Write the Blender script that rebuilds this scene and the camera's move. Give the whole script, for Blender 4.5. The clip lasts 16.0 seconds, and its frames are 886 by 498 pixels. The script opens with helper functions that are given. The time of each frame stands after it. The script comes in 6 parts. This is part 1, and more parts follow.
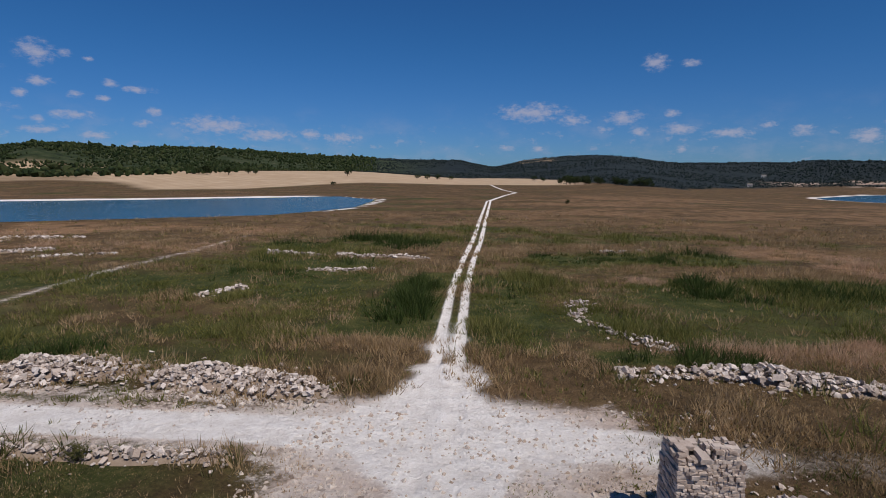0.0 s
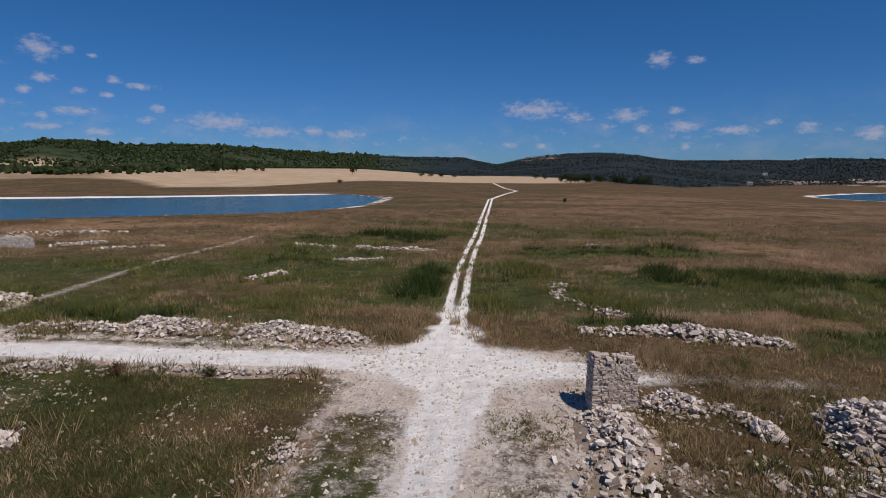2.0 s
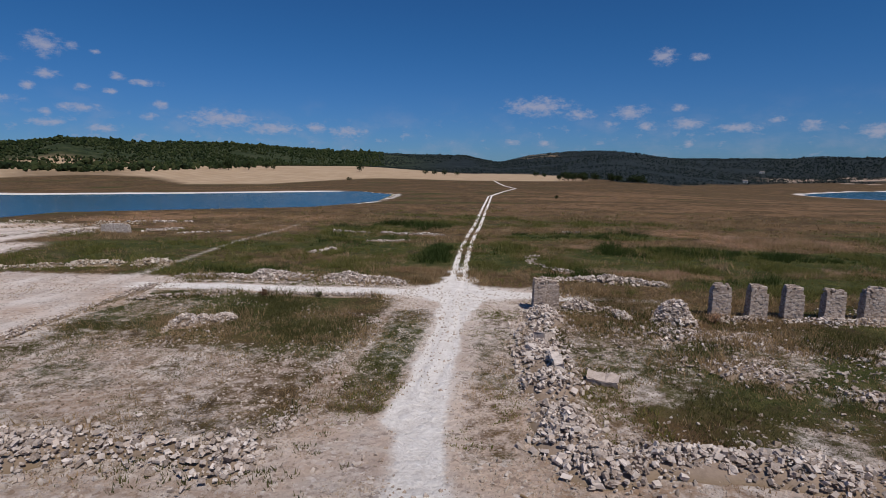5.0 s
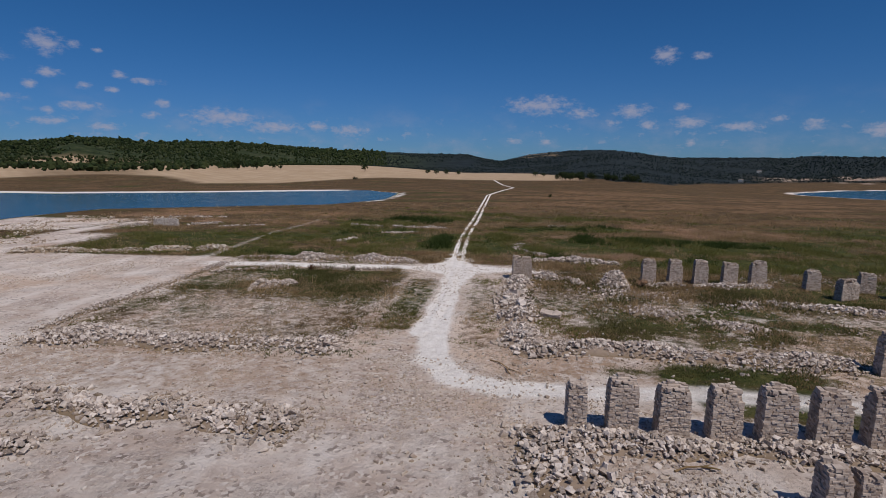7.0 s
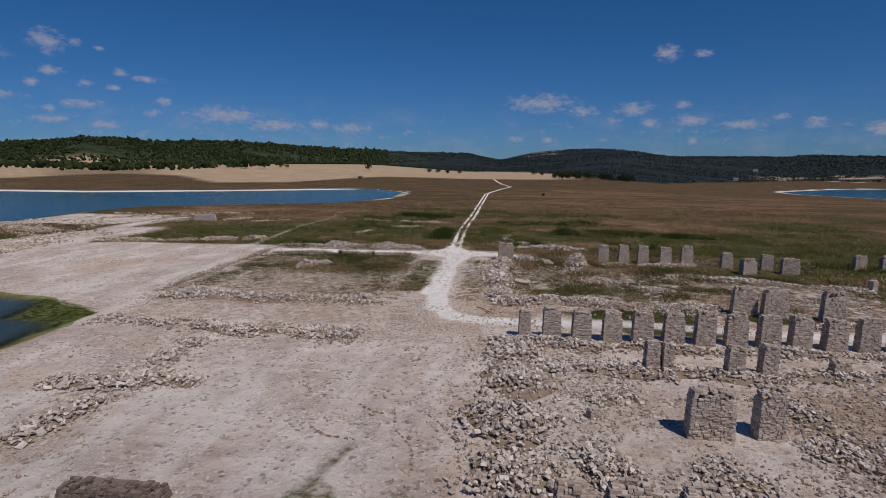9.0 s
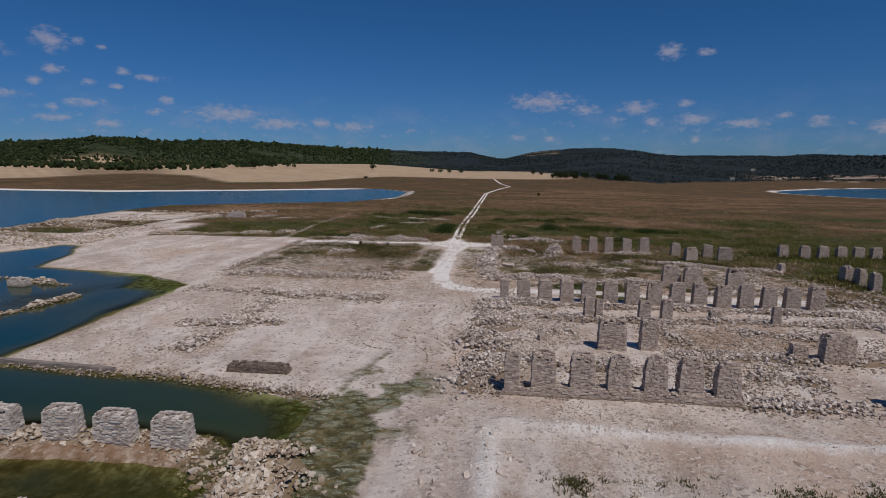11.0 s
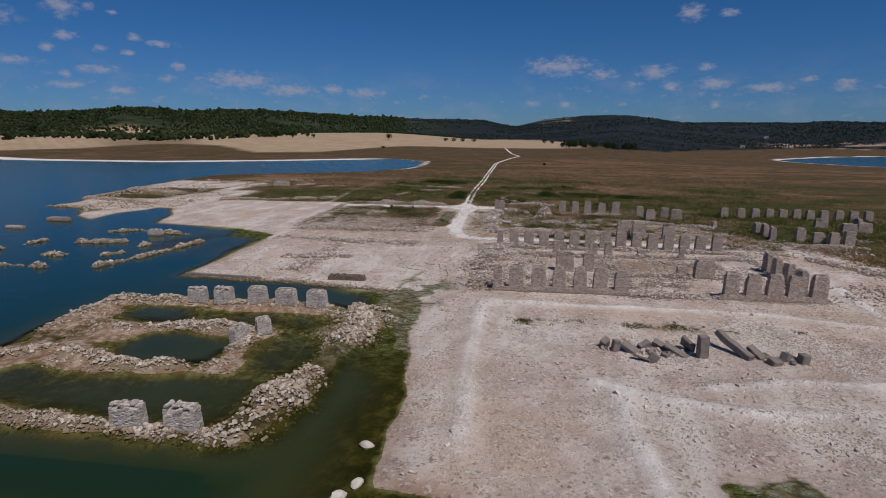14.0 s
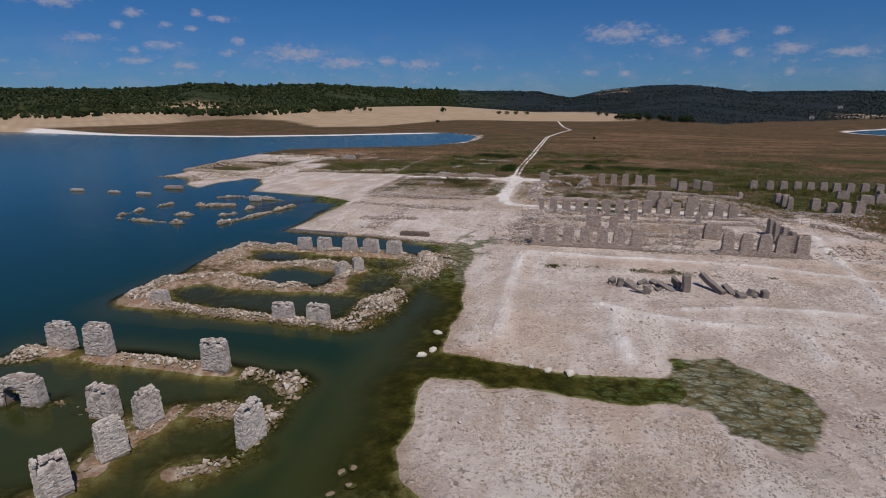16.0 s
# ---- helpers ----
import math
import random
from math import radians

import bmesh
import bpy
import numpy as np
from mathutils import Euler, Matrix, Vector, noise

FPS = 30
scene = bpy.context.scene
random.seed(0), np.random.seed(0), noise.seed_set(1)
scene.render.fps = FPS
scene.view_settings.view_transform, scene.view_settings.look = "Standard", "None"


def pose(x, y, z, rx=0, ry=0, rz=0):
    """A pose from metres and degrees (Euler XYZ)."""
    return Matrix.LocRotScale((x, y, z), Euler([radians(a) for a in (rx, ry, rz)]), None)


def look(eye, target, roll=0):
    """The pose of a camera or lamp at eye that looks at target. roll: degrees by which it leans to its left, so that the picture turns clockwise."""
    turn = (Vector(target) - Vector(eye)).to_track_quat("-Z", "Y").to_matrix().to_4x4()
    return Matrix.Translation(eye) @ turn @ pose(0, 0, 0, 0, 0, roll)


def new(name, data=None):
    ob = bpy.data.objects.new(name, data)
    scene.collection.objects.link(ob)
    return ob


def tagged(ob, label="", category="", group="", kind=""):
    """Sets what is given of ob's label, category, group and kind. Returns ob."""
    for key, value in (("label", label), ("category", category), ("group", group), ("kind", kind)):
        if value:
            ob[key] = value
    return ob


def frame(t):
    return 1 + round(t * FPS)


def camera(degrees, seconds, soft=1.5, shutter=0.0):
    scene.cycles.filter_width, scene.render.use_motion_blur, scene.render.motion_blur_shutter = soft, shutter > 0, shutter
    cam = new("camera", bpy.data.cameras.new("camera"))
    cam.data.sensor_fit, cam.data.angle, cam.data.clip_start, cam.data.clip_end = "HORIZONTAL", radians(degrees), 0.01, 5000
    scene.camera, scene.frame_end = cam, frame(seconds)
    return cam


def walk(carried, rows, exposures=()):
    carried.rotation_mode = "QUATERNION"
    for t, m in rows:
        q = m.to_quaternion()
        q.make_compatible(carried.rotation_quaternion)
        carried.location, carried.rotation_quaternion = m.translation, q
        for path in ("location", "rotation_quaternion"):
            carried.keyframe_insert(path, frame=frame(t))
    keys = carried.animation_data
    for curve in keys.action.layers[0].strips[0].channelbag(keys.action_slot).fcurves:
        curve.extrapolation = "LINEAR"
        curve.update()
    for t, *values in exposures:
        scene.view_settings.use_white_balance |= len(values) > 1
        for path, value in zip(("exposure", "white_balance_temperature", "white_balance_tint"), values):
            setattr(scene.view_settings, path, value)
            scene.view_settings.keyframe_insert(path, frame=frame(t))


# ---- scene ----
cam = camera(78.6, 16.0, 0.75)
METRES, EYE, TILT, LEAN, TURN = 111.4, 9.0, 0.0, 0.0, 5.4
ROWS = [
    (0.0, 0.0, 0.0, 0.0, 0.01, -8.19, -0.08),
    (0.5, -0.0007, -0.0157, 0.0016, 0.1, -8.29, -0.1),
    (1.0, -0.0014, -0.0345, 0.0033, 0.18, -8.37, -0.13),
    (1.5, -0.0021, -0.0538, 0.0052, 0.25, -8.43, -0.17),
    (2.0, -0.0028, -0.0765, 0.007, 0.32, -8.49, -0.16),
    (2.5, -0.0037, -0.0999, 0.0084, 0.38, -8.57, -0.2),
    (3.0, -0.0047, -0.127, 0.0096, 0.41, -8.6, -0.22),
    (3.5, -0.0053, -0.1538, 0.0114, 0.46, -8.67, -0.22),
    (4.0, -0.006, -0.1839, 0.0131, 0.5, -8.73, -0.24),
    (6.5, -0.0086, -0.3394, 0.0199, 0.72, -8.89, -0.35),
    (7.0, -0.0081, -0.3743, 0.0226, 0.75, -8.93, -0.34),
    (7.5, -0.0079, -0.4075, 0.0252, 0.78, -8.95, -0.37),
    (8.0, -0.0074, -0.4439, 0.0279, 0.82, -9.01, -0.36),
    (8.5, -0.007, -0.478, 0.0304, 0.84, -9.08, -0.34),
    (9.0, -0.0064, -0.5153, 0.0329, 0.89, -9.13, -0.34),
    (11.5, -0.0049, -0.6902, 0.0482, 1.15, -9.38, -0.38),
    (12.0, -0.0047, -0.7265, 0.0523, 1.19, -9.87, -0.38),
    (12.5, -0.0045, -0.76, 0.0559, 1.25, -10.51, -0.37),
    (13.0, -0.0042, -0.7958, 0.0596, 1.34, -11.21, -0.37),
    (13.5, -0.0036, -0.8289, 0.0634, 1.64, -11.91, -0.31),
    (14.0, -0.0028, -0.864, 0.0677, 2.48, -12.67, -0.21),
    (14.5, -0.0014, -0.8964, 0.0718, 3.82, -13.36, -0.05),
    (15.0, 0.0007, -0.9304, 0.0762, 5.78, -14.11, 0.15),
    (15.5, 0.0034, -0.9617, 0.0801, 7.16, -14.76, 0.28),
    (16.0, 0.0067, -0.9956, 0.084, 7.95, -15.49, 0.34),
]
walk(cam, [(t, pose(0, 0, EYE, TILT, LEAN, TURN) @ pose(METRES * x, METRES * y, METRES * z, 90 + pitch, roll, yaw)) for t, x, y, z, yaw, pitch, roll in ROWS],
     [(0.0, 0.06), (2.0, 0.05), (4.0, 0.0), (8.0, -0.24), (13.0, -0.35), (14.5, -0.34), (16.0, -0.23)])

# ---------------------------------------------------------------- world and sun
SUN_TO = Vector((0.36, -0.41, 0.84)).normalized()
world = bpy.data.worlds.new("sky")
scene.world = world
world.use_nodes = True


class Nodes:
    """Short hand for building a node tree."""

    def __init__(self, tree):
        self.tree = tree
        tree.nodes.clear()

    def put(self, value, socket):
        if hasattr(value, "is_linked"):
            self.tree.links.new(value, socket)
        elif value is not None:
            socket.default_value = value

    def node(self, kind, out=0, props=(), **inputs):
        n = self.tree.nodes.new(kind)
        for key, value in props:
            setattr(n, key, value)
        for key, value in inputs.items():
            name = key.replace("_", " ")
            self.put(value, n.inputs[int(key[1:])] if key[1:].isdigit() and key[0] == "i" else n.inputs[name])
        return n.outputs[out]

    def math(self, op, a, b=0.0, clamp=False):
        return self.node("ShaderNodeMath", 0, (("operation", op), ("use_clamp", clamp)), i0=a, i1=b)

    def mix(self, fac, a, b, blend="MIX"):
        n = self.tree.nodes.new("ShaderNodeMix")
        n.data_type, n.blend_type = "RGBA", blend
        for value, index in ((fac, 0), (a, 6), (b, 7)):
            self.put((*value, 1.0) if isinstance(value, tuple) and len(value) == 3 else value, n.inputs[index])
        return n.outputs[2]

    def noise(self, vec, scale, detail=4.0, rough=0.55, out=0):
        return self.node("ShaderNodeTexNoise", out, (), Vector=vec, Scale=scale, Detail=detail, Roughness=rough)

    def ramp(self, fac, *stops):
        n = self.tree.nodes.new("ShaderNodeValToRGB")
        el = n.color_ramp.elements
        while len(el) < len(stops):
            el.new(0.5)
        for e, (p, c) in zip(el, stops):
            e.position = p
            e.color = (*c, 1.0) if isinstance(c, tuple) else (c, c, c, 1.0)
        self.put(fac, n.inputs[0])
        return n.outputs[0]

    def step(self, value, lo, hi):
        return self.node("ShaderNodeMapRange", 0, (("interpolation_type", "SMOOTHSTEP"),), i0=value, i1=lo, i2=hi, i3=0.0, i4=1.0)

    def attr(self, name):
        return self.node("ShaderNodeAttribute", 2, (("attribute_name", name),))


# clouds: azimuth, elevation, half width, half height, in degrees
CLOUDS_WEST = [(-41.3, 9.8, 1.3, 0.87), (-39.3, 9.8, 0.6, 0.27), (-37.6, 9.5, 0.4, 0.18), (-41.3, 7.4, 1.0, 0.36), (-42.6, 6.4, 0.5, 0.36), (-36.1, 7.6, 0.6, 0.33),
               (-34.1, 7.2, 1.3, 0.29), (-38.8, 6.5, 0.6, 0.28), (-36.8, 6.3, 0.6, 0.24), (-32.9, 5.4, 0.6, 0.35), (-39.2, 4.8, 1.6, 0.38), (-41.6, 4.3, 0.5, 0.28),
               (-41.6, 3.5, 1.2, 0.32), (-33.9, 4.3, 0.7, 0.3), (-27.7, 4.4, 3.6, 0.74), (-23.1, 3.6, 2.7, 0.54), (-18.9, 3.7, 0.9, 0.45), (-15.7, 3.4, 1.8, 0.51),
               (-37.7, 3.1, 1.4, 0.34), (-47.0, 8.5, 2.6, 0.9), (-45.0, 5.2, 1.8, 0.4)]
CLOUDS_EAST = [(15.4, 10.3, 1.1, 0.7), (18.4, 10.0, 0.9, 0.3), (3.6, 6.0, 3.3, 0.83), (7.9, 5.1, 1.4, 0.49), (12.7, 5.3, 1.7, 0.64), (10.6, 4.1, 1.0, 0.33),
               (14.1, 3.9, 0.9, 0.48), (17.8, 4.1, 1.6, 0.52), (17.0, 5.5, 0.7, 0.31), (22.2, 3.6, 2.0, 0.41), (25.1, 4.2, 0.6, 0.29), (27.7, 3.6, 0.9, 0.48),
               (32.3, 3.0, 1.5, 0.55), (18.0, 2.2, 0.5, 0.32), (1.1, 2.4, 0.8, 0.29), (4.4, 2.3, 0.8, 0.28), (34.4, 4.0, 1.0, 0.61)]
k = Nodes(world.node_tree)
sky = k.node("ShaderNodeTexSky", 0, (("sky_type", "NISHITA"), ("sun_disc", False), ("sun_elevation", math.asin(SUN_TO.z)),
             ("sun_rotation", math.atan2(SUN_TO.x, SUN_TO.y)), ("altitude", 900.0), ("air_density", 1.0), ("dust_density", 0.2), ("ozone_density", 1.6)))
way = k.node("ShaderNodeTexCoord", 0)
sep = k.tree.nodes.new("ShaderNodeSeparateXYZ")
k.put(way, sep.inputs[0])
az = k.math("MULTIPLY", k.math("ARCTAN2", sep.outputs[0], sep.outputs[1]), 57.2958)
el = k.math("MULTIPLY", k.math("ARCSINE", sep.outputs[2]), 57.2958)
flat = k.node("ShaderNodeCombineXYZ", 0, (), X=az, Y=k.math("MULTIPLY", el, 1.7), Z=0.0)
puff = k.noise(flat, 1.25, 7.0, 0.66)
broad_puff = k.noise(flat, 0.55, 3.0, 0.5)
best = None
for ca, ce, cw, ch in CLOUDS_WEST + CLOUDS_EAST:
    u = k.math("DIVIDE", k.math("SUBTRACT", az, ca), cw * 1.35)
    v = k.math("DIVIDE", k.math("SUBTRACT", el, ce - 0.15 * ch), ch * 1.5)
    r = k.math("SUBTRACT", 1.0, k.math("SQRT", k.math("ADD", k.math("MULTIPLY", u, u), k.math("MULTIPLY", v, v))))
    best = r if best is None else k.math("MAXIMUM", best, r)
ragged = k.math("ADD", k.math("MULTIPLY", k.math("SUBTRACT", puff, 0.5), 2.3), k.math("MULTIPLY", k.math("SUBTRACT", broad_puff, 0.5), 1.0))
cover = k.step(k.math("ADD", best, ragged), 0.0, 1.15)
cover = k.math("MULTIPLY", cover, k.step(best, -0.2, 0.3))
thin = k.math("MULTIPLY", k.step(k.noise(flat, 0.22, 5.0, 0.6), 0.46, 0.72), k.math("MULTIPLY", k.step(el, 7.5, 2.0), 0.22))
low_puffs = k.math("MULTIPLY", k.step(k.noise(flat, 0.85, 5.0, 0.55), 0.56, 0.72), k.math("MULTIPLY", k.step(el, 5.2, 3.2), 0.30))
cover = k.math("MAXIMUM", k.math("MAXIMUM", k.math("MULTIPLY", cover, 0.72), thin), low_puffs)
tinted = k.mix(1.0, sky, k.mix(k.step(el, 0.0, 14.0), (0.43, 0.85, 1.66), (0.335, 0.94, 1.66)), "MULTIPLY")
skycol = k.mix(cover, tinted, (9.6, 9.6, 12.2))
back = k.node("ShaderNodeBackground", 0, (), Color=skycol, Strength=0.037)
k.tree.links.new(back, k.tree.nodes.new("ShaderNodeOutputWorld").inputs[0])

sun = new("sun", bpy.data.lights.new("sun", "SUN"))
sun.data.energy, sun.data.angle, sun.data.color = 3.55, radians(0.53), (1.0, 0.91, 0.82)
sun.matrix_world = look(SUN_TO * 400, (0, 0, 0))

# ---------------------------------------------------------------- number fields
TABLE = np.random.RandomState(7).rand(512, 512)


def vnoise(x, y, size, seed=0):
    """Smooth value noise, 0 to 1, with cells of the given size."""
    u, v = np.asarray(x) / size + 37.1 * seed, np.asarray(y) / size + 91.7 * seed
    i, j = np.floor(u).astype(int), np.floor(v).astype(int)
    f, g = u - i, v - j
    f, g = f * f * (3 - 2 * f), g * g * (3 - 2 * g)
    t = lambda a, b: TABLE[a % 512, b % 512]
    return (t(i, j) * (1 - f) + t(i + 1, j) * f) * (1 - g) + (t(i, j + 1) * (1 - f) + t(i + 1, j + 1) * f) * g


def fbm(x, y, size, seed=0, octaves=4):
    total, amp, norm = 0, 1.0, 0
    for o in range(octaves):
        total = total + amp * vnoise(x, y, size / 2 ** o, seed + o)
        norm, amp = norm + amp, amp * 0.5
    return total / norm


def smooth(v, lo, hi):
    s = np.clip((v - lo) / (hi - lo), 0, 1)
    return s * s * (3 - 2 * s)


def rect(x, y, x0, x1, y0, y1, soft=1.0):
    """1 inside the rectangle, 0 outside, with soft edges."""
    return smooth(x, x0 - soft, x0 + soft) * smooth(-x, -x1 - soft, -x1 + soft) * smooth(y, y0 - soft, y0 + soft) * smooth(-y, -y1 - soft, -y1 + soft)


def line_dist(x, y, pts):
    best = np.full(np.shape(x), 1e9)
    for (ax, ay), (bx, by) in zip(pts[:-1], pts[1:]):
        dx, dy = bx - ax, by - ay
        s = np.clip(((x - ax) * dx + (y - ay) * dy) / (dx * dx + dy * dy), 0, 1)
        best = np.minimum(best, np.hypot(x - ax - s * dx, y - ay - s * dy))
    return best


def poly_sd(x, y, pts):
    """Signed distance to a polygon, negative inside."""
    inside = np.zeros(np.shape(x), bool)
    for (ax, ay), (bx, by) in zip(pts, pts[1:] + pts[:1]):
        cross = (ay > y) != (by > y)
        inside ^= cross & (x < (bx - ax) * (y - ay) / (by - ay + 1e-12) + ax)
    return np.where(inside, -1, 1) * line_dist(x, y, pts + pts[:1])


# ---------------------------------------------------------------- plan of the shores
WATER_Z = -0.12
BANK = [(-2, -42.3), (0.2, -46), (0.6, -52), (1.5, -60.6), (2.4, -65), (2.3, -68.4), (2.5, -72), (2.6, -73.7), (5.3, -74)]
CREEK = [(10.9, -75), (15.3, -75), (19.1, -74.5), (19.8, -72.7), (22.5, -70.5), (25.0, -71.8), (27.0, -75), (26.3, -77.8),
         (25.1, -81.3), (22.9, -81.8), (21, -80.4), (20.3, -78.2), (17.8, -77.9), (16, -78.7), (8.6, -78.3), (6.5, -78.9),
         (5.4, -77.8), (2.7, -78.3), (2.3, -79.8), (3.1, -83.9), (2.8, -86.1), (3.6, -88.5), (4.8, -89.3), (6, -96), (6, -160)]
FAR_SHORE = [(-900, -160), (-900, 60), (-600, 170), (-354, 174), (-237, 145), (-164, 142), (-110, 163), (-56, 192), (-37, 170), (-35, 133), (-46, 109),
             (-76, 94), (-96, 84), (-98, 66), (-96, 40), (-95, 23), (-89, 14), (-90, 7), (-79, 4), (-74, -4), (-68.5, -8)]
COVE = [(-69, -1), (-66, 8), (-62, 7), (-57, -1), (-54, -9.4), (-43, -10.8), (-35, -12.5), (-28.6, -16), (-29, -28), (-28.9, -40.3), (-14.5, -41.5), (-6.2, -43.4)]
LAKE = BANK + CREEK + FAR_SHORE + COVE
EAST_Z = -11.0
EAST_LAKE = [(240, 432), (262, 455), (320, 496), (372, 514), (520, 560), (900, 640), (900, 300), (520, 320), (400, 325), (300, 340), (262, 356), (244, 385), (236, 410)]
TRACK = [(-2.1, -6), (-1.6, 2), (-1.5, 8.6), (-1.6, 14), (-2.2, 26), (-2.6, 41), (-2.6, 53), (-2.2, 70), (-2.1, 100), (-1.7, 165)]
BEND = [(-1.6, 2), (-1.4, -6), (-0.8, -11), (0.7, -13.6), (3.4, -14.7), (7, -14.6), (13.9, -14.2), (22, -15.2), (38, -15.5)]
FAR_TRACK = [(-1.7, 165), (4, 205), (9, 231), (4, 265), (1, 305), (-5, 400)]
DIAG = [(-33, 20), (-34, 32), (-35, 45), (-34, 58), (-35, 84)]

BERMS = [[(15.7, -63.4), (15.4, -68.1), (16.0, -72.7)], [(14.2, -61.8), (17.8, -63.5), (22.4, -64.8), (28.1, -64.2), (29.9, -65.7), (29.6, -70)],
         [(21.6, -61.6), (28.2, -60.0), (36, -59.9)], [(5.9, -46), (5.7, -59), (6.2, -70.9)], [(6.5, -45.1), (13.5, -45.8), (32, -46.2), (44, -50)], [(43.5, -30), (41, -45.4), (39.7, -56), (40, -70)]]


def land(x, y):
    """Signed distance from the water's edge: positive on dry land."""
    wob = (fbm(x, y, 4.5, 3, 4) - 0.5) * (2.0 + 2.6 * rect(x, y, 18, 31, -84, -68, 2))
    d = poly_sd(x, y, LAKE)
    return d + wob * np.clip(np.abs(d) * 0.8, 0.75, 1.3)


# ridge behind the fields: azimuth, crest height, crest distance, foot distance
RIDGE = np.array([(-180, 20, 1500, 700), (-62, 38, 1000, 560), (-45, 33, 900, 560), (-39, 41, 790, 540), (-33, 38, 900, 540), (-26, 40, 1050, 600),
                  (-19, 39, 1250, 700), (-11, 37, 1400, 760), (-3.6, 37, 1500, 720), (-0.4, 18, 1500, 720), (2.8, 38, 1600, 700), (7, 49, 1650, 560),
                  (10.8, 51, 1700, 420), (15.9, 34, 1700, 480), (19, 33, 1700, 640), (23.5, 31, 1700, 780), (25.5, 26, 1600, 840), (28, 29, 1400, 860),
                  (33, 26, 1300, 860), (60, 24, 1300, 860), (180, 20, 1500, 700)])


def fall(azi, r):
    """The plain drops gently away to the north-east."""
    return (EAST_Z + 0.9) * smooth(r, 170, 500) * smooth(azi, 9, 24) * (1 - smooth(r, 950, 1300))


def far_height(x, y):
    yy = y + 57.0
    azi, r = np.degrees(np.arctan2(x - 4.7, yy)), np.hypot(x - 4.7, yy)
    crest, dist, foot = (np.interp(azi, RIDGE[:, 0], RIDGE[:, i]) for i in (1, 2, 3))
    rise = smooth(r, foot * 0.92, dist) * crest
    rough = (fbm(x, y, 160, 11, 4) - 0.5) * 14 * smooth(r, foot * 1.1, dist)
    field = 9.0 * smooth(r, 300, 640) * smooth(-azi, 2, 16)
    behind = smooth(r, dist * 1.05, dist * 2.2)
    return np.maximum(rise + rough, field) * (1 - 0.8 * behind) + fall(azi, r)


ISLAND_A, ISLAND_B, ISLAND_C = (-32, -2.4, -73, -47.4), (-33, -3, -97, -78), (-64, -35, -42, -15)


ISLE_RIDGES = [
    [(-29.6, -56), (-29.2, -50), (-22.5, -49.2), (-8, -49.8), (-4.4, -51), (-4.2, -58.5)], [(-4.9, -62), (-5.6, -67), (-6.2, -71.4), (-22, -71), (-30.2, -69), (-29.6, -64.4), (-25.5, -61.3)],
    [(-24, -57.6), (-19, -55.4), (-12.4, -56.4), (-12.4, -60)], [(-24.2, -62.4), (-18, -63.6), (-11.4, -62.2)],
    [(-29.5, -82.6), (-27.6, -80.2), (-14, -80.3), (-6.6, -80.6), (-5.3, -88.4)], [(-24, -86.6), (-12.5, -86.8)], [(-7.6, -90.6), (-4.2, -88.2)], [(-12, -85.2), (-8, -84.6)], [(-12.4, -86), (-12.5, -93.5)]]


def isle_ridge(x, y):
    out = np.zeros(np.shape(x))
    on = (x > -36) & (x < 0) & (y > -98) & (y < -45)
    if on.any():
        out[on] = np.maximum.reduce([np.exp(-(line_dist(x[on], y[on], r) / 1.8) ** 2) for r in ISLE_RIDGES])
    return out


def clearing(x, y, azi, r, foot):
    """Bare rocky openings in the woods at the foot of the western hill."""
    return rect(azi, r / foot, -50, -17, 1.0, 1.16, 0.05) * smooth(fbm(x, y * 0.6, 15, 171, 4), 0.55, 0.62)


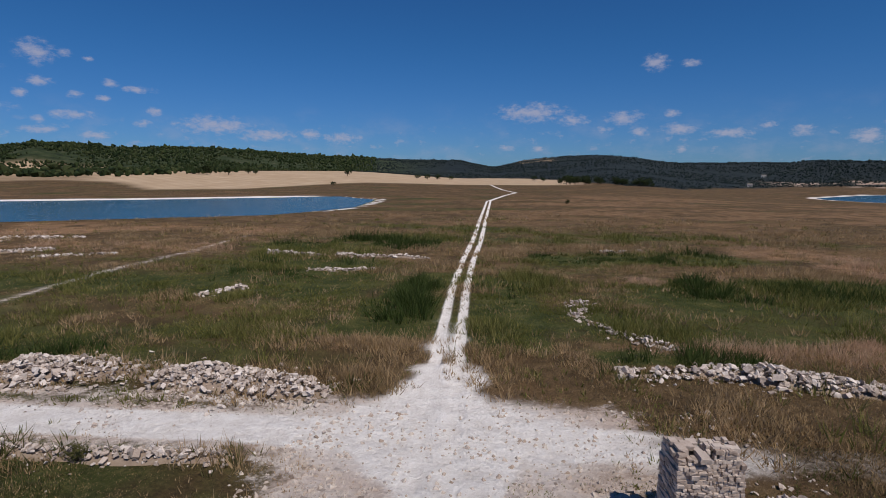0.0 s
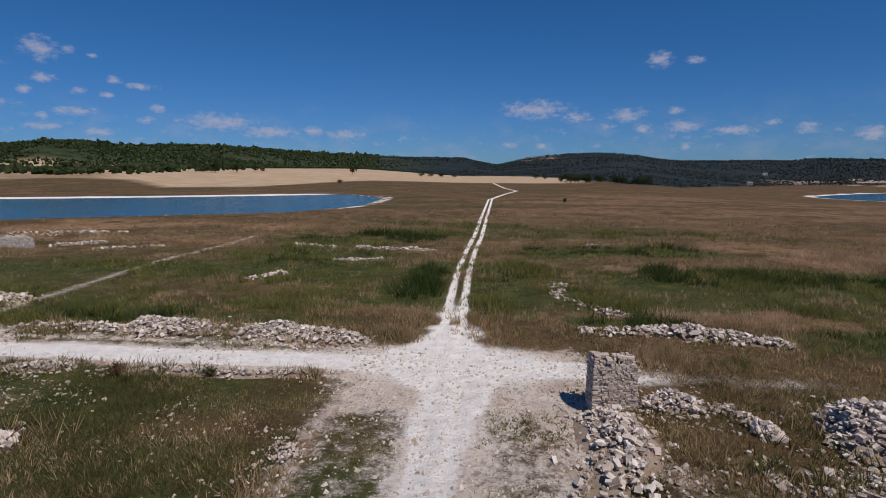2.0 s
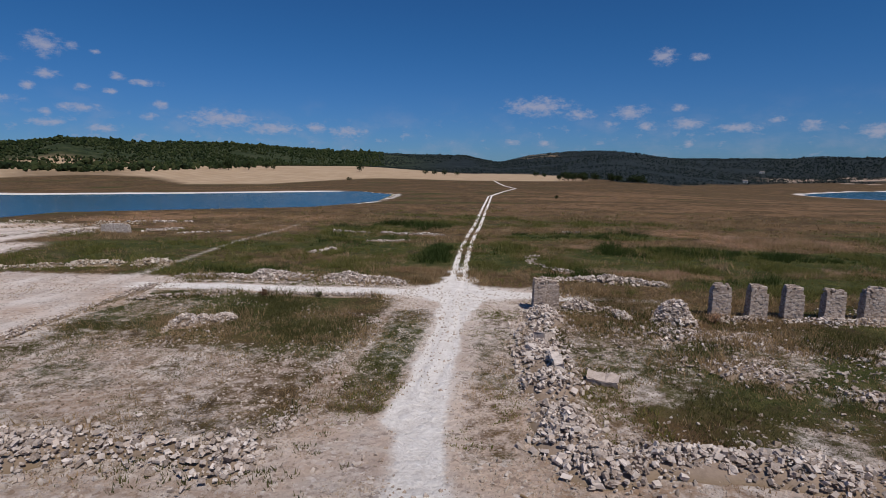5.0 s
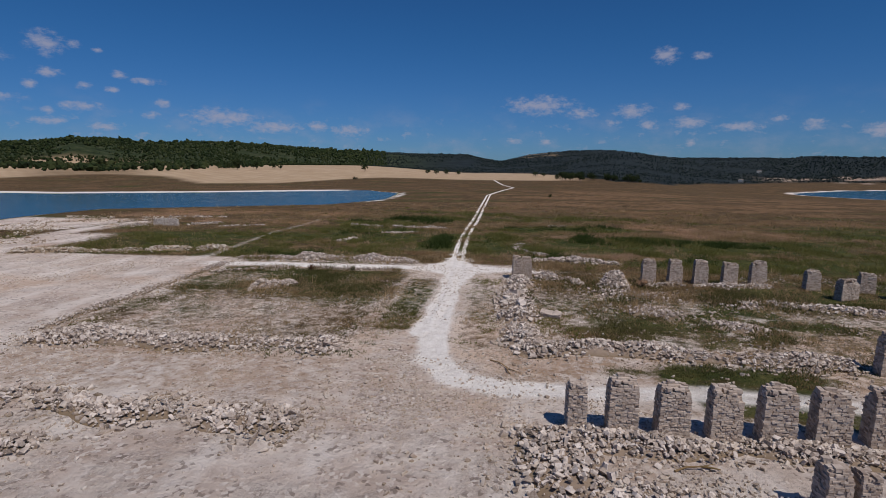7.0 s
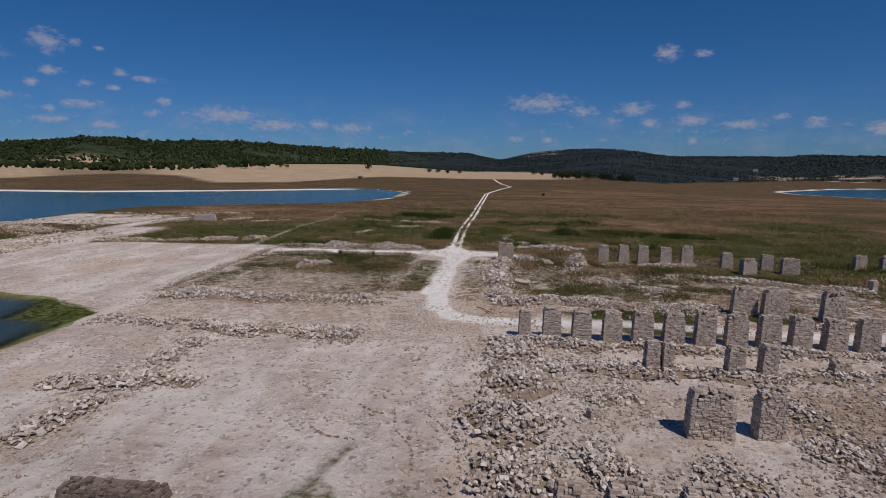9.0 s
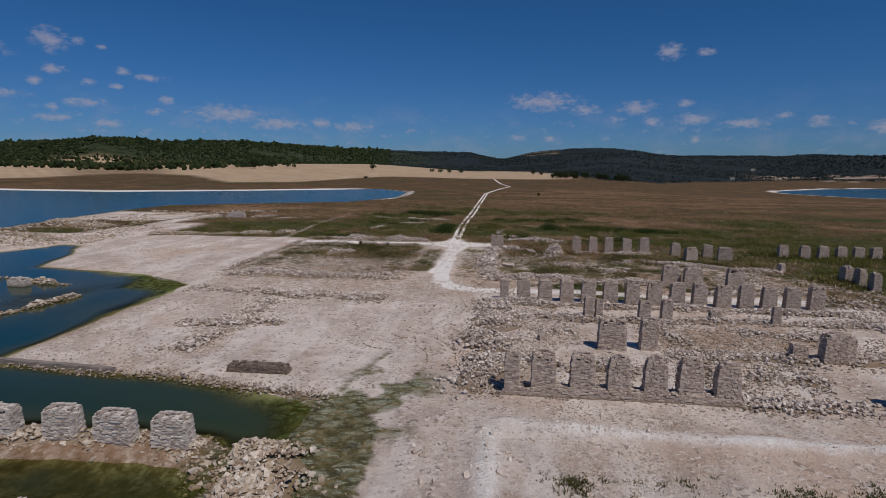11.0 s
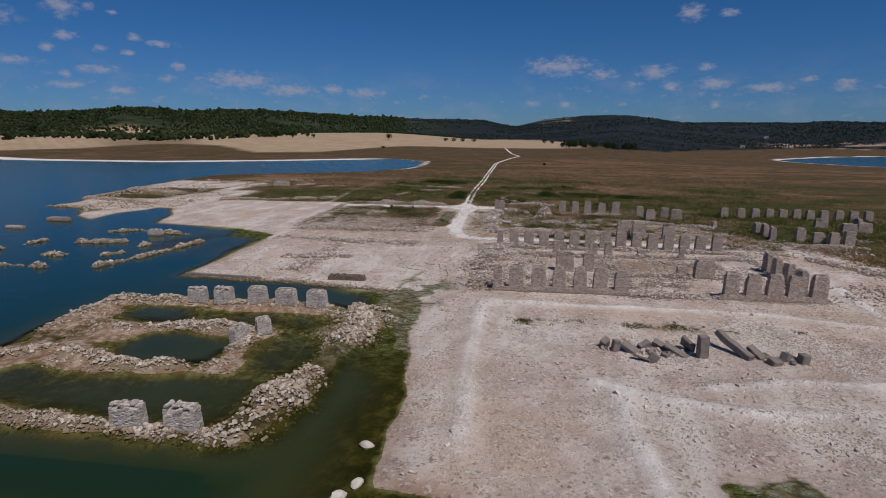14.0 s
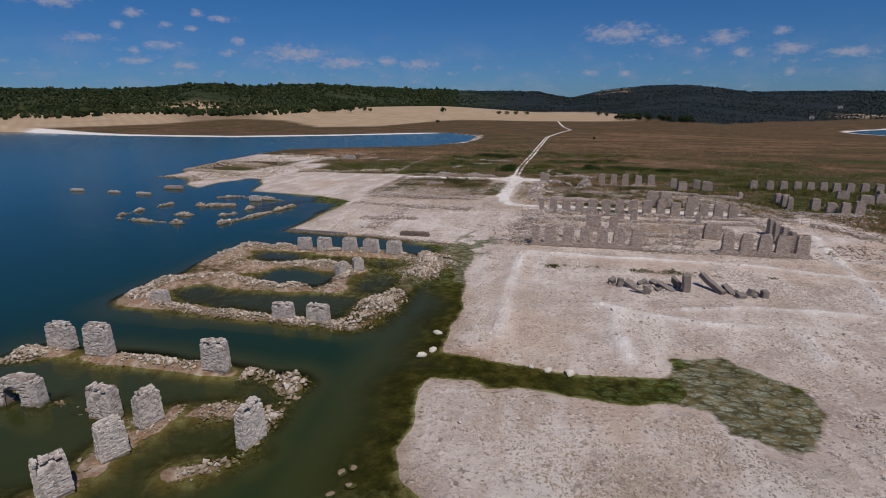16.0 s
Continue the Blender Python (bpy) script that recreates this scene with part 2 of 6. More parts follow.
def surface(x, y):
    """Height and the cover of the ground at x, y."""
    d = land(x, y)
    n1, n2, n3 = fbm(x, y, 9, 21, 4), fbm(x, y, 2.2, 31, 3), fbm(x, y, 26, 41, 4)
    shallow = rect(x, y, -3, 60, -100, -42, 7.0)
    low = shallow * np.maximum(d * 0.10, -0.25 - 0.35 * n1) + (1 - shallow) * np.maximum(d * 0.22, -2.4)
    mat_ = np.maximum.reduce([rect(x, y, 18.5, 30, -83, -70, 1.5), rect(x, y, -6, 3, -54, -41, 2.0), 0.75 * rect(x, y, -4, 3, -62, -50, 2.5), 0.9 * rect(x, y, -37, -27, -20, -9, 2.0)])
    low = low * (1 - mat_) + mat_ * np.maximum(d * 0.06, 0.03 + 0.12 * (n2 - 0.5))
    high = np.minimum(d * 0.07, 0.12)
    z = WATER_Z + np.where(d > 0, high, low)
    z = z + smooth(d, 0.5, 4) * ((n1 - 0.5) * 0.22 + (n2 - 0.5) * 0.10)
    a, b, c = (rect(x + 1.6 * (n1 - 0.5) * 2, y + 1.6 * (n3 - 0.5) * 2, *i, 2.6) for i in (ISLAND_A, ISLAND_B, ISLAND_C))
    ridge = isle_ridge(x, y) * np.clip(0.35 + 1.3 * n2, 0, 1.2)
    pond = rect(x, y, -20.5, -12.5, -62.5, -57.5, 1.4)
    z = np.maximum(z, np.where(a > 0.05, WATER_Z - 1.0 * (1 - a) - 0.15 + (n1 - 0.47) * 0.75 - 0.7 * pond - 0.30 * rect(x, y, -27, -8, -69.5, -64.5, 1.5) - 0.22 * rect(x, y, -26, -8, -54.5, -51, 1.2) - 0.25 * rect(x, y, -11, -5.5, -63, -57, 1.2) + 0.42 * ridge + (n2 - 0.5) * 0.34, -9))
    z = np.maximum(z, np.where(b > 0.05, WATER_Z - 1.0 * (1 - b) - 0.70 + (n1 - 0.45) * 0.8 + 0.62 * ridge + (n2 - 0.5) * 0.34, -9))
    z = np.maximum(z, np.where(c > 0.05, WATER_Z - 1.0 * (1 - c) - 0.50 + (n1 - 0.5) * 0.55, -9))
    isle = np.clip(a + b + c, 0, 1)
    far = far_height(x, y)
    z = z + np.where(d > 0, far, 0)
    inlet = poly_sd(x, y, EAST_LAKE) + 6 * (n3 - 0.5)
    basin = smooth(-inlet, -45, -5)
    z = z * (1 - basin) + basin * (EAST_Z + np.clip(inlet * 0.03, -1.5, 0.35))
    # tracks
    tr = line_dist(x, y, TRACK)
    rut = np.exp(-((tr - 0.54) / 0.24) ** 2)
    half = 0.60 + 2.6 * np.exp(-((y - 17.8) / 2.8) ** 2)
    dust = (0.52 + 0.16 * smooth(y, 8, 15) + 0.35 * np.exp(-((tr - 0.6) / 0.45) ** 2)) * smooth(half + (1.3 + 1.9 * smooth(y, 10, 15)) * (n2 - 0.5) - tr, -0.9 - 0.7 * smooth(y, 10, 15), 0.7) * smooth(-y, -36, -18) * smooth(y, -9, -5)
    bd = line_dist(x, y, BEND)
    bend = np.exp(-(bd / 1.1) ** 2) * (0.5 + 0.3 * np.exp(-((bd - 0.6) / 0.35) ** 2)) * (0.6 + 0.4 * smooth(-x, -8, -3))
    cross = (0.30 + 0.62 * np.exp(-((np.abs(y - 17.2 - 1.2 * (n3 - 0.5)) - 0.66) / 0.4) ** 2)) * np.exp(-((y - 17.2 - 1.2 * (n3 - 0.5)) / 1.05) ** 4) * rect(x, y, -31, 5.5, 0, 60, 2.5)
    cross_e = (0.55 - 0.35 * smooth(x, 5, 10)) * np.exp(-((y - 16.6) / 1.1) ** 2) * rect(x, y, 4, 18, 0, 60, 3) * (0.3 + 1.2 * n2)
    diag = 0.15 * np.exp(-(line_dist(x, y, DIAG) / 1.1) ** 2) * (1 - 0.45 * smooth(y, 40, 80))
    berm = np.maximum.reduce([np.exp(-(line_dist(x, y, b) / 0.75) ** 2) for b in BERMS])
    z = z + 0.30 * berm * (0.5 + n2) * smooth(d, 0.5, 3)
    fan = np.exp(-(np.hypot((x + 1.5) / 4.6, (y - 17.6) / 2.6)) ** 2)
    ftr = np.exp(-(line_dist(x, y, FAR_TRACK) / 0.7) ** 2)
    road = np.clip(np.maximum.reduce([rut * (0.58 + 0.6 * n2 + 0.3 * smooth(-y, -45, -25)) * smooth(y, -2, 3), dust, bend, cross, cross_e, diag * (0.4 + n2), fan * 0.75, 0.5 * ftr, berm * 0.42 * (0.4 + n2), 0.17 * np.exp(-(line_dist(x, y, [(-2.6, -25), (-2.9, -30), (-2.6, -34), (-3.2, -38)]) / 1.1) ** 2) * (0.3 + 1.2 * n2)]), 0, 1)
    z = z - 0.05 * rut * smooth(d, 0, 3)
    # grass: the meadow to the north, the plots beside the track, the eastern yard
    meadow = smooth(y, 18.5, 21.5)
    meadow = np.maximum(meadow, rect(x, y, 5, 200, 9, 40, 1.5))
    sand = np.maximum(rect(x, y, -73, -28.5, -16, 21, 2.0), np.maximum(rect(x, y, -74, -58, 10, 40, 4) * smooth(0.6 * (y - 31) - (x + 66) * 0.9, 7, 3), 0))
    sand = np.maximum(sand, 0.95 * rect(x, y, -100, -70, -10, 62, 4) * smooth(n3, 0.36, 0.5))
    sand = np.maximum(sand, np.exp(-(line_dist(x, y, [(-66, 22), (-68.5, 40), (-67, 56)]) / 3.0) ** 2))
    plot_w = rect(x, y, -27.5, -6.6, -8.5, 15.5, 1.6) * (0.46 + 0.54 * smooth(n1 + 0.5 * (n2 - 0.5) + 0.22 * smooth(y, 1, 9) + 0.12 * rect(x, y, -20, -8, 2, 14, 4), 0.42, 0.66))
    plot_w = plot_w * (1 - 0.55 * rect(x, y, -27, -7, -9, 3, 3) * smooth(n2, 0.3, 0.55)) * (1 - 0.3 * rect(x, y, -27, -19, 2, 14, 3) * smooth(n2, 0.4, 0.6))
    verge_w = rect(x, y, -6.2, -2.7, -6.0, 12, 1.0) * 0.6
    verge_e = rect(x, y, 0.2, 3.0, -9, 12, 0.8) * 0.42
    plot_e = (1 - 0.4 * rect(x, y, 4, 13, -3, 8, 2.0)) * rect(x, y, 4.5, 26, -7.5, 11.5, 1.2) * (0.42 + 0.52 * smooth(n1 + 0.6 * (n2 - 0.5) + 0.14 * rect(x, y, 8, 24, -6, 2, 3), 0.44, 0.62))
    yard_e = np.maximum(rect(x, y, 24, 46, 2, 40, 3) * 0.95, rect(x, y, 22, 46, -12, 4, 3) * (0.42 + 0.58 * smooth(n1 + 0.4 * (n2 - 0.5), 0.34, 0.54)))
    lane = rect(x, y, 8, 46, -17.5, -10, 1.5) * smooth(n1 + 0.2 * smooth(x, 20, 30), 0.42, 0.58) * 0.9
    east = smooth(x + 0.45 * (y + 30) + 6 * (n3 - 0.5), 50, 58) * smooth(y, -70, -50) * 0.9
    strip = rect(x, y, 9, 22, -12.4, -10.8, 0.6) * 0.5
    grass = np.maximum.reduce([meadow * (1 - np.clip(sand, 0, 1)), plot_w, verge_w, verge_e, plot_e, yard_e, lane, east, strip, 0.55 * rect(x, y, -27, -8, 18.5, 19.5, 0.5)])
    grass = grass * (1 - 0.97 * np.clip(road * 1.25, 0, 1)) * smooth(np.where(y > 60, d * 4, d), 0.8, 3.5)
    grass = grass * smooth(inlet, 2, 9) * (1 - 0.45 * np.exp(-(line_dist(x, y, DIAG) / 0.9) ** 2) * smooth(-y, -90, -60))
    beach = np.exp(-(np.clip(d, 0, None) / 7.0) ** 2) * smooth(y, 112, 140) * smooth(-x, 52, 85)
    beach = np.maximum(beach, 0.42 * smooth(7 - np.abs(inlet - 2), 0, 5) * smooth(y, 415, 440) + 0.55 * smooth(4 - np.abs(poly_sd(x, y, LAKE) - 2), 0, 4) * rect(x, y, -46, -33, 118, 176, 4) * smooth(n2, 0.35, 0.6))
    # how green the grass is
    wx, wy = x + 5 * (n1 - 0.5), y + 5 * (n3 - 0.5) + 2 * (n2 - 0.5)
    drift = fbm(x * 0.6, y * 1.7, 13, 51, 5) - 0.47
    green = 0.40 + 2.2 * drift - 0.45 * smooth(y, 52, 95) - 0.15 * smooth(x, 10, 40) * smooth(y, 20, 40)
    green = green + 0.75 * rect(wx, wy, 4, 24, 53, 61, 3) + 0.7 * rect(wx, wy - 0.1 * (24 - x), 11, 50, 37, 46, 3) + 0.6 * rect(wx, wy, 5, 13, 24.2, 27, 1.2) + 0.5 * rect(wx, wy, 16, 30, 23, 27, 2)
    green = green + 0.8 * rect(wx, wy, -7, -3.6, 30, 48, 1.6) + 0.5 * rect(wx, wy, -1.2, 3.4, 24, 48, 1.5) + 0.45 * rect(wx, wy, -24, -12, 40, 56, 4) + 0.35 * rect(wx, wy, -34, -4, 22, 30, 3) + 0.3 * rect(wx, wy, -30, -8, 58, 78, 5)
    green = green + 0.06 * plot_w + 0.45 * verge_w + 0.7 * rect(x, y, 46, 90, -14, 12, 4) + 0.45 * rect(x, y, 24, 60, 10, 24, 5) + 0.5 * strip + 0.15 * plot_e
    green = green - 0.5 * east * smooth(-y, 12, 18) - 0.6 * rect(wx, wy, -80, -30, 56, 90, 5)
    straw = np.maximum.reduce([rect(wx, wy, 4.5, 20, 27.5, 34, 2.2), 0.9 * rect(wx, wy, 20, 40, 28, 34, 3), 0.8 * rect(wx, wy, 27, 38, 57, 65, 3), 0.8 * rect(wx, wy, -9, -4, 26.5, 31, 1.5), 0.6 * rect(wx, wy, -16, -10, 35, 41, 2), rect(wx, wy, -80, -33, 58, 86, 5), 0.8 * rect(wx, wy, 9, 20, 42, 46, 1.6), 0.7 * rect(wx, wy, 30, 90, 48, 56, 3),
                               0.5 * smooth(y, 70, 110) * smooth(-y, -230, -180) * (0.35 + 0.65 * smooth(x, -20, 20))])
    straw = straw * smooth(drift * 3.2 + 0.5 + 1.2 * (n2 - 0.5), 0.75, 0.30)
    green = green - 0.55 * straw
    reed = np.maximum.reduce([rect(wx, wy, 5, 23, 54.5, 59.5, 1.6), 0.9 * rect(wx, wy - 0.1 * (24 - x), 13, 46, 39, 44, 1.6), rect(wx, wy, 5.5, 12.5, 24.6, 26.4, 0.7), 0.7 * rect(wx, wy, 18, 28, 23.5, 26, 1), rect(wx, wy, -6.8, -4, 31, 46, 1), 0.6 * rect(wx, wy, 0, 3, 27, 44, 1), 0.8 * rect(wx, wy, -23, -13, 44, 52, 2), 0.7 * rect(wx, wy, -24, -8, 62, 70, 3), 0.6 * rect(wx, wy, -30, -18, 22.5, 25, 1)])
    reed = reed * smooth(n2 + 0.5 * (n1 - 0.5), 0.36, 0.56)
    green = green + 0.5 * reed
    # far land use
    azi, r = np.degrees(np.arctan2(x - 4.7, y + 57.0)), np.hypot(x - 4.7, y + 57.0)
    foot = np.interp(azi, RIDGE[:, 0], RIDGE[:, 3])
    clear_ = 0.16 * smooth(-azi, 18, 26)
    forest = smooth(r + 60 * (n3 - 0.5), foot * (0.97 + clear_), foot * (1.05 + clear_))
    bluff = rect(azi, r, 23.5, 60, 845, 965, 2) * smooth(fbm(x, y, 30, 55, 3), 0.38, 0.52)
    grass = grass * (1 - 0.95 * bluff)
    forest = forest * (1 - 0.9 * bluff) * (1 - 0.8 * rect(azi, r, 2.2, 5.5, 1250, 1560, 0.6) * smooth(fbm(x, y, 60, 56, 3), 0.4, 0.55))
    forest = forest * (1 - 0.95 * clearing(x, y, azi, r, foot))
    edge = np.interp(azi, (-90, -45, -37, -32, -29, -22, -15, -12, -4, 2, 8, 12), (360, 400, 440, 410, 330, 330, 380, 400, 410, 410, 420, 460))
    field = smooth(r + 8 * (n3 - 0.5), edge, edge + 14) * (1 - forest) * smooth(-azi, -8.5, -6)
    mound = rect(azi, r, -43.5, -33.5, 300, 700, 1.5) * smooth(-np.abs(azi + 38), -5.2, -3.0) * smooth(r, 560, 470)
    field = field * (1 - 0.5 * mound)
    algae = np.maximum(rect(x, y, -8, 30, -90, -40, 3.0), 0.62 * np.clip(a + b + 0.8 * c, 0, 1) * (1 - 0.8 * np.clip(ridge, 0, 1))) * smooth(-d, -0.6, 0.8)
    algae = np.maximum(algae, rect(x, y, -40, -27, -21, -9, 3) * smooth(-d, -0.4, 1.2))
    algae = np.maximum(algae, 0.75 * rect(x, y, -8, 3, -48, -38, 2.5) * smooth(n2, 0.4, 0.6))
    seep = line_dist(x, y, [(-1.7, -32.6), (-2.0, -35.5), (-2.8, -38.5), (-3.4, -42)])
    algae = np.maximum(algae, 0.55 * np.exp(-(seep / (0.25 + 0.06 * np.clip(-32 - y, 0, 12))) ** 2) * smooth(-y, 32.5, 35))
    wet = np.maximum(smooth(-d + 1.2 * (n2 - 0.5), -1.5, 0.2) * (y < 100), 1.1 * isle)
    earth = np.clip(np.maximum(np.maximum(isle * 0.75, rect(azi, r, 23, 60, 800, 980, 4)), 0.4 * rect(x, y, 6, 38, -40, -19, 1.5) * smooth(n1, 0.48, 0.62) + 0.8 * rect(x, y, 18, 32, -31.5, -26.5, 1.2) + 0.8 * rect(x, y, 3, 46, -16, 16, 2) * smooth(n2, 0.3, 0.6) + 0.6 * rect(x, y, -29, -6, -9, 16, 2) * smooth(n2, 0.35, 0.6) + rect(x, y, -27, -6, -17, -10.5, 1) * 0.5 + rect(x, y, -6.6, -5.2, -8, 10, 0.8) * 0.7), 0, 1)
    return dict(z=z, d=d, grass=np.clip(grass, 0, 1), road=np.clip(np.maximum(road, beach), 0, 1), green=np.clip(green, 0, 1), forest=forest,
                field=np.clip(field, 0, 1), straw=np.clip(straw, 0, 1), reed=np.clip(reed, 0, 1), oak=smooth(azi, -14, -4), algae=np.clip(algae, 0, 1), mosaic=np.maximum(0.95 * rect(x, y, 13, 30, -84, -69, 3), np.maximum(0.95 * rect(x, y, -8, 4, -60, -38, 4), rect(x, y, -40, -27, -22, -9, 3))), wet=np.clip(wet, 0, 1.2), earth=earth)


def ground_z(x, y):
    return float(surface(np.array([float(x)]), np.array([float(y)]))["z"][0])


# ---------------------------------------------------------------- materials
def material(name, build):
    m = bpy.data.materials.new(name)
    m.use_nodes = True
    t = Nodes(m.node_tree)
    shader = build(t)
    t.tree.links.new(shader, t.tree.nodes.new("ShaderNodeOutputMaterial").inputs[0])
    return m


def place(t):
    return t.node("ShaderNodeNewGeometry", 0)


def bump(t, height, strength, distance=0.05):
    return t.node("ShaderNodeBump", 0, (), Height=height, Strength=strength, Distance=distance)


def bsdf(t, colour, rough=0.9, normal=None, spec=0.3, **more):
    n = t.tree.nodes.new("ShaderNodeBsdfPrincipled")
    t.put((*colour, 1.0) if isinstance(colour, tuple) and len(colour) == 3 else colour, n.inputs["Base Color"])
    t.put(rough, n.inputs["Roughness"])
    t.put(spec, n.inputs["Specular IOR Level"])
    t.put(normal, n.inputs["Normal"])
    for key, value in more.items():
        t.put(value, n.inputs[key.replace("_", " ")])
    return n.outputs[0]


def ground_look(t):
    p = place(t)
    fine, mid, big = t.noise(p, 9.0, 8.0, 0.75), t.noise(p, 1.3, 6.0, 0.65), t.noise(p, 0.16, 5.0, 0.55)
    drag = t.node("ShaderNodeVectorMath", 0, (("operation", "MULTIPLY"),), i0=p, i1=(0.14, 0.9, 0.5))
    streaks = t.noise(drag, 1.1, 5.0, 0.6)
    speck = t.noise(p, 4.5, 5.0, 0.8)
    # chalk flats: pale crust, pinkish marl, gravelly grey patches
    chalk = t.ramp(big, (0.34, (0.46, 0.362, 0.303)), (0.47, (0.60, 0.505, 0.445)), (0.60, (0.72, 0.645, 0.59)))
    chalk = t.mix(t.math("MULTIPLY", t.step(mid, 0.45, 0.65), 0.5), chalk, (0.42, 0.315, 0.255))
    chalk = t.mix(t.math("MULTIPLY", t.step(streaks, 0.48, 0.66), 0.55), chalk, (0.64, 0.585, 0.53))
    gravel = t.ramp(fine, (0.38, (0.14, 0.105, 0.088)), (0.50, (0.39, 0.325, 0.288)), (0.60, (0.66, 0.585, 0.54)))
    chalk = t.mix(t.math("MULTIPLY", t.step(t.noise(p, 0.33, 5.0, 0.65), 0.44, 0.62), 0.55), chalk, gravel)
    wash = t.node("ShaderNodeVectorMath", 0, (("operation", "MULTIPLY"),), i0=p, i1=(0.30, 0.075, 0.1))
    swath = t.noise(wash, 1.0, 5.0, 0.6)
    chalk = t.mix(t.math("MULTIPLY", t.step(swath, 0.50, 0.62), 0.6), chalk, (0.75, 0.69, 0.645))
    chalk = t.mix(t.math("MULTIPLY", t.step(swath, 0.46, 0.36), 0.40), chalk, (0.46, 0.365, 0.30))
    chalk = t.mix(t.math("MULTIPLY", t.step(t.noise(p, 0.055, 5.0, 0.6), 0.53, 0.64), 0.5), chalk, (0.56, 0.40, 0.29))
    chalk = t.mix(t.math("MULTIPLY", t.step(speck, 0.60, 0.70), 0.4), chalk, (0.20, 0.15, 0.122))
    chalk = t.mix(t.math("MULTIPLY", t.step(speck, 0.40, 0.30), 0.6), chalk, (0.70, 0.67, 0.64))
    pebble = t.node("ShaderNodeTexVoronoi", 1, (), Vector=p, Scale=5.6, Randomness=1.0)
    pebble = t.math("MULTIPLY", t.node("ShaderNodeSeparateColor", 0, (), Color=pebble), 1.0)
    strewn = t.step(t.math("ADD", t.math("MULTIPLY", mid, 0.5), t.math("MULTIPLY", t.noise(p, 0.5, 4.0, 0.6), 0.5)), 0.42, 0.58)
    chalk = t.mix(t.math("MULTIPLY", t.math("MULTIPLY", t.step(pebble, 0.80, 0.86), strewn), 0.9), chalk, (0.70, 0.63, 0.58))
    chalk = t.mix(t.math("MULTIPLY", t.math("MULTIPLY", t.step(pebble, 0.17, 0.11), strewn), 0.7), chalk, (0.20, 0.155, 0.13))
    earth = t.ramp(mid, (0.3, (0.20, 0.115, 0.065)), (0.7, (0.38, 0.255, 0.16)))
    col = t.mix(t.math("MULTIPLY", t.attr("earth"), t.step(mid, 0.36, 0.58)), chalk, earth)
    road = t.ramp(t.math("ADD", t.math("MULTIPLY", fine, 0.5), t.math("MULTIPLY", mid, 0.5)), (0.34, (0.60, 0.55, 0.51)), (0.46, (0.74, 0.70, 0.665)), (0.58, (0.86, 0.83, 0.80)))
    roadm = t.step(t.math("ADD", t.attr("road"), t.math("MULTIPLY", t.math("SUBTRACT", t.math("ADD", t.math("MULTIPLY", mid, 0.5), t.math("MULTIPLY", speck, 0.5)), 0.5), 0.55)), 0.08, 0.46)
    # meadow: olive, straw and brown in drifts
    patch, drift = t.noise(p, 0.42, 6.0, 0.65), t.noise(p, 0.075, 5.0, 0.55)
    blend = t.math("ADD", t.math("MULTIPLY", patch, 0.45), t.math("ADD", t.math("MULTIPLY", fine, 0.25), t.math("MULTIPLY", speck, 0.3)))
    dry = t.ramp(blend, (0.37, (0.032, 0.021, 0.010)), (0.5, (0.092, 0.060, 0.029)), (0.63, (0.195, 0.132, 0.070)))
    dry = t.mix(t.math("MULTIPLY", t.step(drift, 0.48, 0.66), 0.45), dry, (0.21, 0.125, 0.064))
    dry = t.mix(t.math("MULTIPLY", t.attr("straw"), t.math("ADD", 0.35, t.math("MULTIPLY", t.step(patch, 0.36, 0.62), 0.5))), dry, (0.31, 0.185, 0.105))
    lush = t.ramp(blend, (0.37, (0.016, 0.023, 0.005)), (0.5, (0.046, 0.056, 0.014)), (0.62, (0.120, 0.108, 0.040)))
    gr = t.mix(t.step(t.math("ADD", t.attr("green"), t.math("MULTIPLY", t.math("SUBTRACT", patch, 0.5), 1.5)), 0.1, 0.85), dry, lush)
    grassm = t.step(t.math("ADD", t.attr("grass"), t.math("ADD", t.math("MULTIPLY", t.math("SUBTRACT", mid, 0.5), 1.3), t.math("MULTIPLY", t.math("SUBTRACT", fine, 0.5), 1.3))), 0.2, 0.7)
    col = t.mix(grassm, col, gr)
    col = t.mix(roadm, col, road)
    rows = t.node("ShaderNodeTexWave", 0, (("bands_direction", "DIAGONAL"),), Vector=p, Scale=0.055, Distortion=2.0, Detail=2.0)
    straw = t.mix(t.math("MULTIPLY", rows, 0.35), t.ramp(drift, (0.3, (0.40, 0.29, 0.185)), (0.7, (0.51, 0.39, 0.27))), (0.36, 0.265, 0.17))
    col = t.mix(t.attr("field"), col, straw)
    wood = t.ramp(t.noise(p, 0.06, 8.0, 0.75), (0.38, (0.014, 0.022, 0.009)), (0.50, (0.034, 0.048, 0.020)), (0.60, (0.055, 0.062, 0.032)), (0.74, (0.20, 0.165, 0.12)))
    # far hills: distance haze is put into the colour as a blue tint
    hazed_wood = t.ramp(t.noise(p, 0.035, 9.0, 0.78), (0.40, (0.010, 0.016, 0.018)), (0.54, (0.019, 0.027, 0.029)), (0.66, (0.040, 0.046, 0.044)), (0.76, (0.12, 0.108, 0.092)))
    wood = t.mix(t.attr("oak"), wood, hazed_wood)
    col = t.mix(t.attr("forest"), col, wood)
    # weed and silt at the water's edge
    weed = t.ramp(t.noise(p, 0.9, 7.0, 0.7), (0.36, (0.028, 0.029, 0.008)), (0.5, (0.090, 0.080, 0.022)), (0.64, (0.23, 0.18, 0.085)))
    squash = t.node("ShaderNodeVectorMath", 0, (("operation", "MULTIPLY"),), i0=p, i1=(0.75, 1.5, 1.0))
